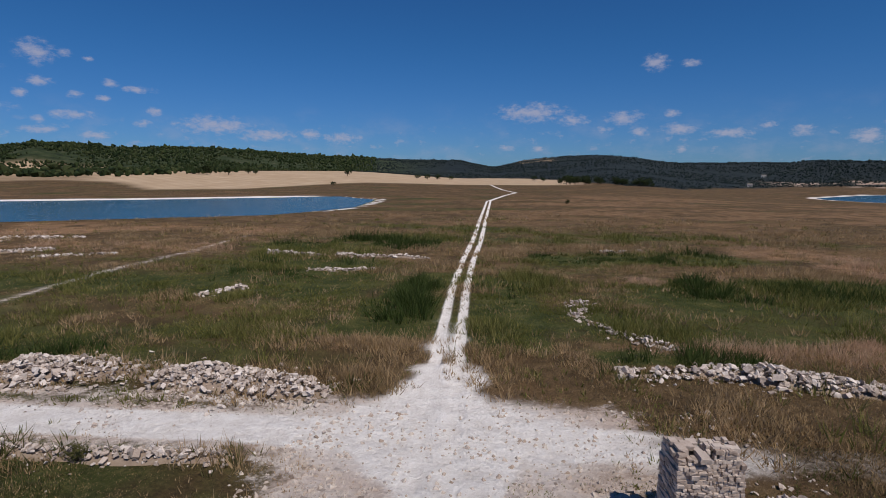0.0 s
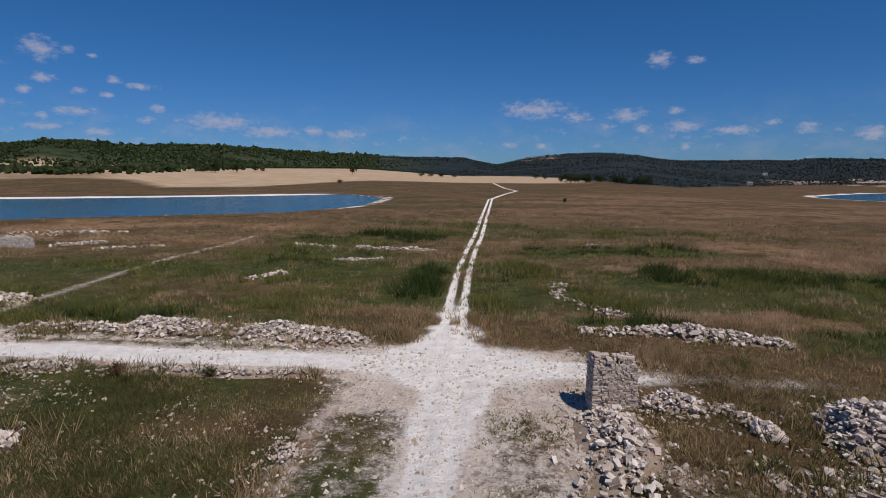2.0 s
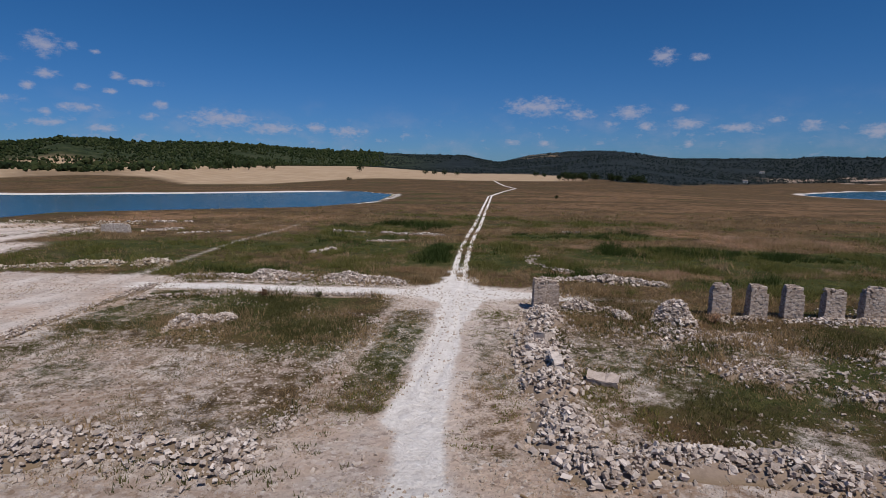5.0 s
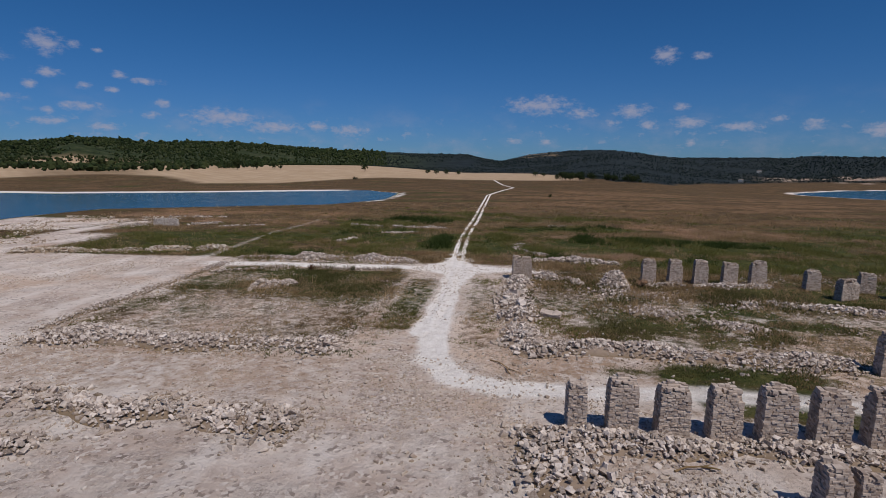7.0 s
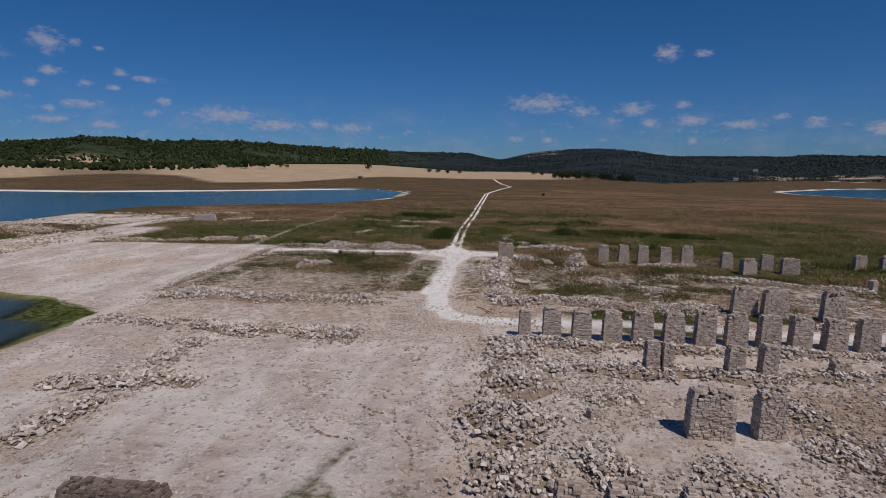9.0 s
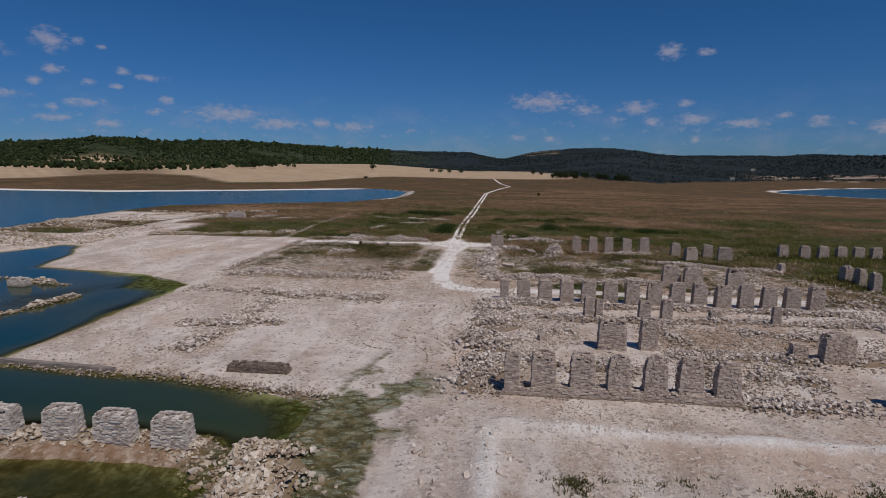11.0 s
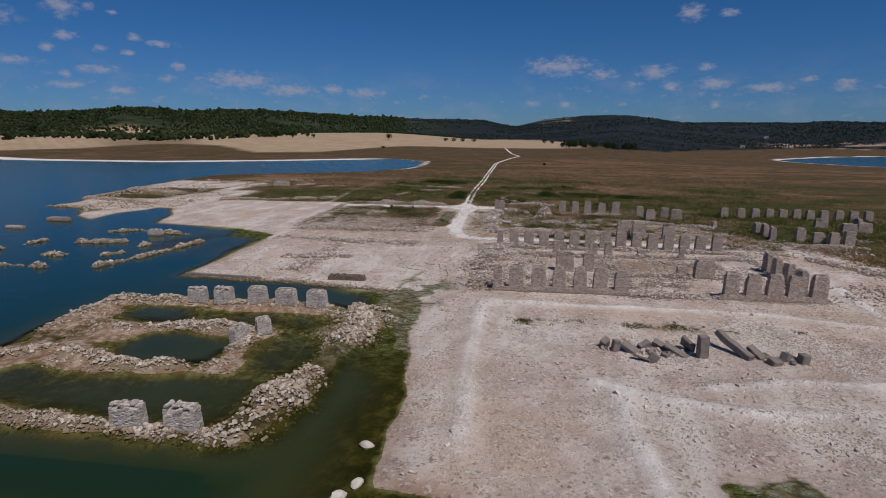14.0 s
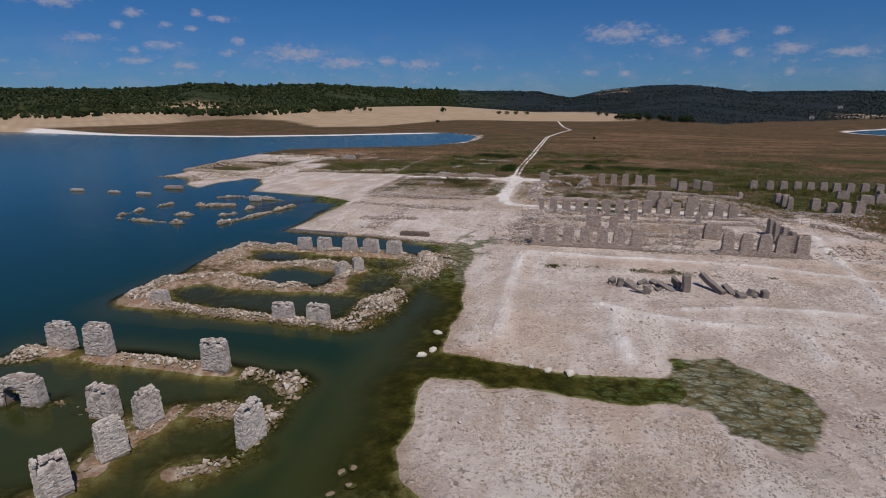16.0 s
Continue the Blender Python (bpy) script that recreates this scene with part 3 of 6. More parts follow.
    bent = t.node("ShaderNodeVectorMath", 0, (("operation", "ADD"),), i0=squash, i1=t.node("ShaderNodeVectorMath", 0, (("operation", "SCALE"),), i0=t.noise(p, 1.1, 5.0, 0.65, 1), i3=1.3))
    veins = t.node("ShaderNodeTexVoronoi", 0, (("feature", "DISTANCE_TO_EDGE"),), Vector=bent, Scale=2.3, Randomness=1.0)
    cells = t.node("ShaderNodeTexVoronoi", 0, (("feature", "DISTANCE_TO_EDGE"),), Vector=bent, Scale=0.95, Randomness=1.0)
    cells = t.math("MULTIPLY", t.step(cells, 0.03, 0.20), t.math("ADD", 0.30, t.math("MULTIPLY", t.step(veins, 0.03, 0.16), 0.70)))
    weed = t.mix(t.math("MULTIPLY", t.math("MULTIPLY", cells, t.attr("mosaic")), t.math("ADD", 0.5, t.math("MULTIPLY", t.step(patch, 0.36, 0.54), 0.5))), weed, t.ramp(t.math("ADD", t.math("MULTIPLY", mid, 0.6), t.math("MULTIPLY", fine, 0.4)), (0.38, (0.11, 0.13, 0.065)), (0.60, (0.41, 0.44, 0.34))))
    col = t.mix(t.math("MULTIPLY", t.step(t.math("ADD", t.attr("algae"), t.math("MULTIPLY", t.math("SUBTRACT", mid, 0.5), 1.0)), 0.3, 0.75), 0.95), col, weed)
    damp = t.math("MULTIPLY", t.attr("wet"), t.math("SUBTRACT", 0.5, t.math("MULTIPLY", t.attr("mosaic"), 0.4)))
    col = t.mix(damp, col, t.mix(1.0, col, (0.60, 0.46, 0.30), "MULTIPLY"))
    h = t.math("ADD", t.math("MULTIPLY", fine, 0.8), t.math("ADD", t.math("MULTIPLY", mid, 1.3), t.math("MULTIPLY", speck, -0.7)))
    return bsdf(t, col, 0.95, bump(t, h, 1.0, 0.18), 0.15)


def stone_look(base, pale, dark, stain=0.75):
    def build(t):
        p = place(t)
        rnd = t.node("ShaderNodeNewGeometry", 8)
        fine, mid = t.noise(p, 14.0, 6.0, 0.7), t.noise(p, 2.4, 4.0, 0.6)
        col = t.ramp(rnd, (0.0, dark), (0.40, base), (0.85, pale), (1.0, base))
        col = t.mix(t.math("MULTIPLY", t.step(mid, 0.4, 0.7), 0.5), col, dark)
        col = t.mix(t.math("MULTIPLY", t.step(fine, 0.4, 0.7), 0.4), col, pale)
        low = t.node("ShaderNodeSeparateXYZ", 2, (), Vector=p)
        tide = t.math("MULTIPLY", t.step(t.math("ADD", low, t.math("MULTIPLY", t.math("SUBTRACT", mid, 0.5), 0.3)), 0.22, -0.12), stain)
        col = t.mix(t.math("MULTIPLY", tide, t.step(mid, 0.2, 0.5)), col, (0.17, 0.12, 0.06))
        return bsdf(t, col, 0.92, bump(t, t.math("ADD", fine, mid), 0.5, 0.03), 0.2)
    return build


def piece_look(base, pale, dark):
    def build(t):
        p = place(t)
        rnd = t.node("ShaderNodeObjectInfo", 5)
        fine, mid = t.noise(p, 14.0, 6.0, 0.7), t.noise(p, 2.4, 4.0, 0.6)
        col = t.ramp(rnd, (0.0, dark), (0.25, base), (0.75, pale), (1.0, base))
        col = t.mix(t.math("MULTIPLY", t.step(mid, 0.4, 0.7), 0.5), col, dark)
        col = t.mix(t.math("MULTIPLY", t.step(fine, 0.4, 0.7), 0.4), col, pale)
        return bsdf(t, col, 0.92, bump(t, t.math("ADD", fine, mid), 0.5, 0.03), 0.2)
    return build


def grass_look(a, b, c):
    def build(t):
        p = place(t)
        rnd = t.node("ShaderNodeNewGeometry", 8)
        patch = t.noise(p, 0.22, 4.0, 0.6)
        col = t.ramp(t.math("ADD", t.math("MULTIPLY", rnd, 0.3), t.math("MULTIPLY", patch, 0.7)), (0.2, a), (0.5, b), (0.8, c))
        return t.node("ShaderNodeMixShader", 0, (), i0=0.45, i1=bsdf(t, col, 0.8, None, 0.15), i2=t.node("ShaderNodeBsdfTranslucent", 0, (), Color=col))
    return build


def water_look(t):
    p = place(t)
    depth = t.attr("depth")
    ripple = t.math("ADD", t.noise(p, 1.6, 3.0, 0.5), t.math("MULTIPLY", t.noise(p, 0.35, 2.0, 0.5), 1.5))
    broad = t.noise(p, 0.02, 3.0, 0.5)
    deep = t.ramp(broad, (0.35, (0.005, 0.032, 0.026)), (0.65, (0.007, 0.040, 0.035)))
    green = t.mix(t.step(depth, 0.15, 1.6), (0.048, 0.052, 0.013), (0.014, 0.031, 0.009))
    open_ = t.math("SUBTRACT", 1.0, t.math("MULTIPLY", t.attr("murk"), 0.85))
    col = t.mix(t.math("MULTIPLY", t.math("MAXIMUM", t.step(depth, 0.8, 2.2), t.math("MULTIPLY", t.step(depth, 0.0, 0.5), open_)), open_), green, deep)
    surf = bsdf(t, col, 0.16, bump(t, ripple, 0.3, 0.05), 0.22)
    clear = t.node("ShaderNodeBsdfTransparent", 0, (), Color=(0.66, 0.72, 0.50, 1.0))
    return t.node("ShaderNodeMixShader", 0, (), i0=t.node("ShaderNodeMapRange", 0, (("interpolation_type", "SMOOTHSTEP"),), i0=depth, i1=-0.02, i2=t.math("ADD", 0.22, t.math("MULTIPLY", t.attr("murk"), 0.5)), i3=0.0, i4=1.0), i1=clear, i2=surf)


def leaf_look(a, b, c):
    def build(t):
        p = place(t)
        rnd = t.node("ShaderNodeNewGeometry", 8)
        col = t.ramp(rnd, (0.0, a), (0.55, b), (0.9, c))
        return bsdf(t, col, 0.9, bump(t, t.noise(p, 1.5, 4.0, 0.7), 0.8, 0.6), 0.1)
    return build


def slab_look(t):
    p = place(t)
    fine, mid = t.noise(p, 18.0, 6.0, 0.7), t.noise(p, 1.6, 5.0, 0.6)
    col = t.ramp(mid, (0.3, (0.15, 0.125, 0.108)), (0.7, (0.25, 0.215, 0.19)))
    col = t.mix(t.math("MULTIPLY", fine, 0.3), col, (0.36, 0.34, 0.32))
    return bsdf(t, col, 0.9, bump(t, t.math("ADD", fine, mid), 0.4, 0.03), 0.2)


def bark_look(t):
    p = place(t)
    return bsdf(t, t.ramp(t.noise(p, 3.0, 5.0, 0.6), (0.3, (0.05, 0.035, 0.025)), (0.7, (0.14, 0.10, 0.07))), 0.9)


GROUND = material("ground_cover", ground_look)
STONE = material("limestone_rubble", stone_look((0.47, 0.395, 0.345), (0.72, 0.65, 0.60), (0.20, 0.155, 0.125)))
PALE = material("pale_rubble", stone_look((0.45, 0.37, 0.285), (0.68, 0.62, 0.55), (0.23, 0.155, 0.095)))
MASON = material("pier_stones", stone_look((0.41, 0.335, 0.285), (0.55, 0.475, 0.42), (0.25, 0.195, 0.16)))
WHITE_MASON = material("bleached_pier_stones", stone_look((0.52, 0.465, 0.42), (0.68, 0.63, 0.59), (0.28, 0.225, 0.185)))
PIECE = material("pier_stone", piece_look((0.41, 0.335, 0.285), (0.55, 0.475, 0.42), (0.27, 0.21, 0.172)))
WHITE_PIECE = material("bleached_pier_stone", piece_look((0.54, 0.485, 0.44), (0.69, 0.645, 0.605), (0.32, 0.265, 0.225)))
BED = material("rubble_bed", stone_look((0.24, 0.18, 0.14), (0.36, 0.29, 0.235), (0.13, 0.095, 0.07)))
GRAVEL = material("chalk_gravel", stone_look((0.60, 0.515, 0.455), (0.76, 0.70, 0.65), (0.40, 0.315, 0.26)))
MUD = material("dried_mud", stone_look((0.24, 0.18, 0.12), (0.33, 0.265, 0.195), (0.13, 0.09, 0.055)))
DARK_MASON = material("dark_wall_stones", stone_look((0.17, 0.13, 0.108), (0.26, 0.205, 0.17), (0.09, 0.07, 0.058)))
MORTAR = material("lime_mortar", stone_look((0.33, 0.27, 0.23), (0.43, 0.365, 0.32), (0.21, 0.165, 0.138)))
PALE_MORTAR = material("pale_mortar", stone_look((0.40, 0.36, 0.33), (0.50, 0.47, 0.44), (0.28, 0.23, 0.19)))
CHALK = material("chalk_boulder", stone_look((0.66, 0.61, 0.53), (0.80, 0.76, 0.70), (0.50, 0.43, 0.34), 0.25))
SLAB = material("concrete", slab_look)
WATER = material("lake_water", water_look)
GREEN_GRASS = material("green_grass", grass_look((0.088, 0.105, 0.022), (0.18, 0.180, 0.052), (0.36, 0.30, 0.13)))
DRY_GRASS = material("dry_grass", grass_look((0.18, 0.13, 0.060), (0.39, 0.275, 0.15), (0.62, 0.46, 0.28)))
REED = material("reed_blades", grass_look((0.030, 0.052, 0.012), (0.058, 0.088, 0.022), (0.12, 0.135, 0.045)))
# darker, more olive copy of the green grass; weed shadows painted into the colour
SHADED_WEED = material("shaded_weed", grass_look((0.060, 0.070, 0.020), (0.115, 0.115, 0.040), (0.24, 0.20, 0.095)))
STRAW = material("straw", grass_look((0.42, 0.27, 0.17), (0.60, 0.41, 0.27), (0.72, 0.53, 0.36)))
LEAVES = material("foliage", leaf_look((0.012, 0.021, 0.008), (0.026, 0.040, 0.014), (0.046, 0.056, 0.022)))
# crowns of the far hills, blued to carry the haze of distance
HAZED_TREES = material("hazed_trees", leaf_look((0.014, 0.022, 0.022), (0.027, 0.039, 0.037), (0.042, 0.054, 0.048)))
RUSSET = material("russet_leaves", leaf_look((0.06, 0.028, 0.016), (0.11, 0.055, 0.028), (0.17, 0.09, 0.045)))
BARK = material("bark", bark_look)


# ---------------------------------------------------------------- mesh helpers
def mesh_from(name, verts, faces, mat, flat=True):
    """A mesh from arrays; faces is (n, 3) or (n, 4)."""
    me = bpy.data.meshes.new(name)
    verts, faces = np.asarray(verts, np.float32), np.asarray(faces, np.int32)
    n, w = faces.shape
    me.vertices.add(len(verts))
    me.vertices.foreach_set("co", verts.ravel())
    me.loops.add(n * w)
    me.loops.foreach_set("vertex_index", faces.ravel())
    me.polygons.add(n)
    me.polygons.foreach_set("loop_start", np.arange(n, dtype=np.int32) * w)
    me.polygons.foreach_set("use_smooth", np.full(n, not flat))
    me.update(calc_edges=True)
    me.validate()
    me.materials.append(mat)
    return me


def thing(name, me, label, category, kind="", group="", m=None):
    ob = tagged(new(name, me), label, category, group, kind)
    if m is not None:
        ob.matrix_basis = m
    return ob


def part(name, me, parent, label="", kind=""):
    ob = tagged(new(name, me), label, "", "", kind)
    ob.parent = parent
    return ob


def set_attr(me, name, values):
    a = me.attributes.new(name, "FLOAT", "POINT")
    a.data.foreach_set("value", np.asarray(values, np.float32))


def grow(start, stop, step, rate, cap=90.0):
    """Coordinates from start out to stop, in widening steps."""
    out, s, v = [], step, start
    sign = 1 if stop > start else -1
    while (stop - v) * sign > 0:
        s = min(s * rate, cap)
        v += sign * s
        out.append(v)
    return out


def axis(lo, hi, spans, out_lo, out_hi, rate):
    core, v = [], lo
    while v < hi:
        core.append(v)
        v += next((s for a, b, s in spans if a <= v < b), 0.5)
    return np.array(grow(lo, out_lo, 0.6, rate)[::-1] + core + [hi] + grow(hi, out_hi, 0.6, rate))


def sheet(xs, ys):
    X, Y = np.meshgrid(xs, ys)
    nx, ny = len(xs), len(ys)
    i = np.arange(nx * ny).reshape(ny, nx)
    faces = np.stack([i[:-1, :-1], i[:-1, 1:], i[1:, 1:], i[1:, :-1]], -1).reshape(-1, 4)
    return X.ravel(), Y.ravel(), faces


# ---------------------------------------------------------------- ground and water
gx = axis(-75, 62, [(-5, 2, 0.17), (-32, 30, 0.5), (-80, 62, 0.7)], -4200, 4200, 1.045)
gy = axis(-95, 62, [(-95, 30, 0.5)], -1200, 4300, 1.033)
X, Y, faces = sheet(gx, gy)
S = surface(X, Y)
me = mesh_from("ground", np.stack([X, Y, S["z"]], 1), faces, GROUND, flat=False)
for key in ("grass", "road", "green", "forest", "field", "algae", "wet", "earth", "mosaic", "oak", "straw"):
    set_attr(me, key, S[key])
thing("ground", me, "chalky lake bed, dry meadow and stubble fields rising to wooded hills", "ground", "structure")

wx = axis(-80, 32, [(-80, -34, 1.2), (-34, 32, 0.55)], -1000, 900, 1.08)
wy = axis(-96, 8, [(-96, -36, 0.55), (-36, 8, 1.2)], -170, 340, 1.06)
WX, WY, faces = sheet(wx, wy)
WS = surface(WX, WY)
depth = WATER_Z - WS["z"]
keep = (depth[faces] > -0.25).any(1) & (WS["d"][faces] < 4).any(1)
me = mesh_from("water", np.stack([WX, WY, np.full_like(WX, WATER_Z)], 1), faces[keep], WATER, flat=False)
set_attr(me, "depth", depth)
set_attr(me, "murk", np.maximum(rect(WX, WY, -30, 60, -200, -46, 12.0), rect(WX, WY, -44, -26, -30, -8, 6.0)))
thing("water", me, "blue-green reservoir water, olive and clear in the shallows", "lake", "structure")

EX, EY, faces = sheet(np.linspace(215, 900, 60), np.linspace(280, 660, 50))
depth = EAST_Z - surface(EX, EY)["z"]
me = mesh_from("water", np.stack([EX, EY, np.full_like(EX, EAST_Z)], 1), faces[(depth[faces] > -0.3).any(1)], WATER, flat=False)
set_attr(me, "depth", depth + 0.4)
set_attr(me, "murk", np.zeros(len(EX)))
thing("water", me, "blue arm of the lake beyond the brown meadow", "lake", "structure")

# ---------------------------------------------------------------- stones
ICO = bmesh.new()
bmesh.ops.create_icosphere(ICO, subdivisions=1, radius=1.0)
ICO_V = np.array([v.co[:] for v in ICO.verts])
ICO_F = np.array([[v.index for v in f.verts] for f in ICO.faces])
ICO.free()
CUBE_V = np.array([(x, y, z) for x in (-1, 1) for y in (-1, 1) for z in (-1, 1)], float)
CUBE_F = np.array([(0, 1, 3, 2), (4, 6, 7, 5), (0, 4, 5, 1), (2, 3, 7, 6), (0, 2, 6, 4), (1, 5, 7, 3)])


def spins(rng, n):
    q = rng.normal(size=(n, 4))
    q /= np.linalg.norm(q, axis=1, keepdims=True)
    w, x, y, z = q.T
    return np.stack([1 - 2 * (y * y + z * z), 2 * (x * y - z * w), 2 * (x * z + y * w), 2 * (x * y + z * w), 1 - 2 * (x * x + z * z), 2 * (y * z - x * w),
                     2 * (x * z - y * w), 2 * (y * z + x * w), 1 - 2 * (x * x + y * y)], 1).reshape(n, 3, 3)


def stones_mesh(name, rng, places, sizes, mat, blocky=0.9):
    """Loose angular stones: split blocks and rounder lumps, one island each."""
    n = len(places)
    cut = rng.rand(n) < blocky
    V, F, base = [], [], 0
    for pick, bv, bf in ((cut, CUBE_V * 0.62, np.concatenate([CUBE_F[:, [0, 1, 2]], CUBE_F[:, [0, 2, 3]]])), (~cut, ICO_V, ICO_F)):
        c = int(pick.sum())
        if not c:
            continue
        v = bv[None] * (1 + rng.uniform(-0.26, 0.22, (c, len(bv), 1))) + rng.uniform(-0.10, 0.10, (c, len(bv), 3))
        v = v * (rng.uniform(0.55, 1.35, (c, 1, 3)) * np.array([1.15, 0.9, 0.62])) * sizes[pick][:, None, None]
        v = np.einsum("nij,nkj->nki", spins(rng, c), v)
        v = v * np.array([1, 1, 0.8]) + places[pick][:, None, :]
        V.append(v.reshape(-1, 3))
        F.append((bf[None] + (base + np.arange(c) * len(bv))[:, None, None]).reshape(-1, 3))
        base += c * len(bv)
    return mesh_from(name, np.concatenate(V), np.concatenate(F), mat)


def rubble_wall(pts, width, height, count, size=0.16, mat=None, label="tumbled low wall of broken limestone", seed=1, spread=0.5, pieces=0):
    """A ruined wall: a low ragged bank of earth and mortar with loose stones heaped along it."""
    mat = mat or STONE
    rng = np.random.RandomState(seed * 13 + len(pts))
    count = int(count * 2.5)
    pts = np.array(pts, float)
    seg = np.hypot(*np.diff(pts, axis=0).T)
    total = seg.sum()
    along = np.concatenate([[0], np.cumsum(seg)])
    sway = lambda s, q: (vnoise(s, s * 0, 3.1, seed + q) - 0.5) * 0.42 * width
    at = lambda s: np.stack([np.interp(s, along, pts[:, 0]) + sway(s, 3), np.interp(s, along, pts[:, 1]) + sway(s, 5)], 1)
    # bank
    rows, cols = max(4, int(total / 0.5)), 7
    s = np.linspace(0, total, rows)
    c, e = at(s), at(np.clip(s + 0.05, 0, total)) - at(np.clip(s - 0.05, 0, total))
    nrm = np.stack([-e[:, 1], e[:, 0]], 1) / (np.linalg.norm(e, axis=1, keepdims=True) + 1e-9)
    o = np.linspace(-1, 1, cols)
    lump = 0.15 + 1.5 * vnoise(s, s * 0, 1.7, seed)
    ends = smooth(np.minimum(s, total - s), -0.2, 0.8)
    B = c[:, None, :] + nrm[:, None, :] * (o[None, :, None] * width * 0.46 * (0.7 + 0.5 * lump[:, None, None]))
    prof = np.clip(1 - np.abs(o) ** 1.6, 0, 1)
    bx, by = B[..., 0].ravel(), B[..., 1].ravel()
    gz = surface(bx, by)["z"].reshape(rows, cols)
    bz = gz - 0.10 + (prof[None] * height * 0.62 * lump[:, None] * ends[:, None]) + 0.06 * (rng.rand(rows, cols) - 0.5)
    V = np.stack([bx, by, bz.ravel()], 1)
    i = np.arange(rows * cols).reshape(rows, cols)
    F = np.stack([i[:-1, :-1], i[:-1, 1:], i[1:, 1:], i[1:, :-1]], -1).reshape(-1, 4)
    mid = np.array([*pts.mean(0), 0.0])
    ob = thing("rubble_wall", mesh_from("rubble_wall", V - mid, F, MUD if mat is PALE else BED, flat=False), label, "ruined wall", m=pose(*mid))
    # stones
    u = rng.rand(count * 3) * total
    u = u[rng.rand(count * 3) < 0.08 + 0.75 * vnoise(u, u * 0, 1.7, seed) ** 1.5][:count]
    count = len(u)
    off = np.clip(rng.normal(0, spread * 1.1, count), -1.9, 1.9)
    cc, tt = at(u), at(np.clip(u + 0.05, 0, total)) - at(np.clip(u - 0.05, 0, total))
    nn = np.stack([-tt[:, 1], tt[:, 0]], 1) / (np.linalg.norm(tt, axis=1, keepdims=True) + 1e-9)
    p = cc + nn * (off * width * 0.62 * (0.55 + 0.9 * vnoise(u, u * 0, 2.3, seed + 7)))[:, None]
    lu = 0.15 + 1.5 * vnoise(u, u * 0, 1.7, seed)
    en = smooth(np.minimum(u, total - u), -0.2, 0.8)
    zz = surface(p[:, 0], p[:, 1])["z"] + np.clip(1 - np.abs(off) ** 1.6, 0, 1) * height * 0.72 * lu * en * rng.uniform(0.75, 1.15, count) - 0.02
    sz = size * 0.42 * np.clip(np.exp(rng.normal(0, 0.6, count)), 0.28, 2.4)
    part("stones", stones_mesh("stones", rng, np.stack([p[:, 0], p[:, 1], zz + sz * 0.25], 1) - mid, sz, mat), ob, "loose angular stones", "stuff")
    for i in range(min(pieces, count)):
        o = new("stone", LOOSE[rng.randint(8)])
        o.parent = ob
        k_ = size * rng.uniform(0.4, 0.85)
        o.matrix_basis = Matrix.LocRotScale((p[i, 0] - mid[0], p[i, 1] - mid[1], zz[i] + k_ * 0.15), Euler(rng.uniform(-0.5, 0.5, 3) * np.array([1, 1, 6])), (k_ * 1.2, k_ * 0.85, k_ * 0.6))
    return ob


def chips_mesh(name, rng, places, sizes, mat):
    """Small gravel: flat four-sided chips half sunk in the ground."""
    c = len(places)
    a = rng.uniform(0, 6.283, (c, 1)) + np.array([0, 1.571, 3.142, 4.712]) + rng.uniform(-0.4, 0.4, (c, 4))
    r = sizes[:, None] * rng.uniform(0.7, 1.4, (c, 4))
    ring = np.stack([np.cos(a) * r, np.sin(a) * r, np.repeat(-0.3 * sizes[:, None], 4, 1)], -1)
    top = np.concatenate([rng.normal(0, 0.35, (c, 2)) * sizes[:, None], (sizes * rng.uniform(0.4, 1.0, c))[:, None]], 1)[:, None]
    v = np.concatenate([ring, top], 1) + places[:, None]
    f = np.array([(0, 1, 4), (1, 2, 4), (2, 3, 4), (3, 0, 4)])
    return mesh_from(name, v.reshape(-1, 3), (f[None] + (np.arange(c) * 5)[:, None, None]).reshape(-1, 3), mat)


def scatter(name, label, n, box, mat, size, weight, seed, category="stones", shift=0.3):
    """Loose stones over an area; weight(x, y, S) gives their density."""
    rng = np.random.RandomState(seed)
    x, y = rng.uniform(box[0], box[1], n * 3), rng.uniform(box[2], box[3], n * 3)
    s = surface(x, y)
    ok = np.nonzero(rng.rand(n * 3) < weight(x, y, s))[0][:n]
    sz = size * np.clip(np.exp(rng.normal(0, 0.45, len(ok))), 0.3, 2.2)
    build = chips_mesh if name == "gravel" else stones_mesh
    return thing(name, build(name, rng, np.stack([x[ok], y[ok], s["z"][ok] + sz * shift], 1), sz, mat), label, category, "stuff")


def hull_stone(seed, mat, box=0.72):
    """An irregular stone: the hull of scattered points, filling a box of half size 1."""
    rng = np.random.RandomState(seed)
    bm = bmesh.new()
    for corner in CUBE_V:
        bm.verts.new(corner * rng.uniform(box, 1.0, 3))
    for _ in range(4):
        p = rng.uniform(-1, 1, 3)
        bm.verts.new(p / np.abs(p).max())
    hull = bmesh.ops.convex_hull(bm, input=bm.verts)
    bmesh.ops.delete(bm, geom=[v for v in bm.verts if not v.link_faces], context="VERTS")
    lo, hi = (np.array([f(v.co[i] for v in bm.verts) for i in range(3)]) for f in (min, max))
    for v in bm.verts:
        v.co = Vector((np.array(v.co) - (lo + hi) / 2) / (hi - lo) * 2.0)
    me = bpy.data.meshes.new("stone")
    bm.to_mesh(me)
    bm.free()
    me.materials.append(mat)
    return me


PIECES = {key: [hull_stone(900 + i, mat, 0.74) for i in range(12)] for key, mat in (("grey", PIECE), ("white", WHITE_PIECE))}
LOOSE = [hull_stone(940 + i, PIECE, 0.5) for i in range(8)]


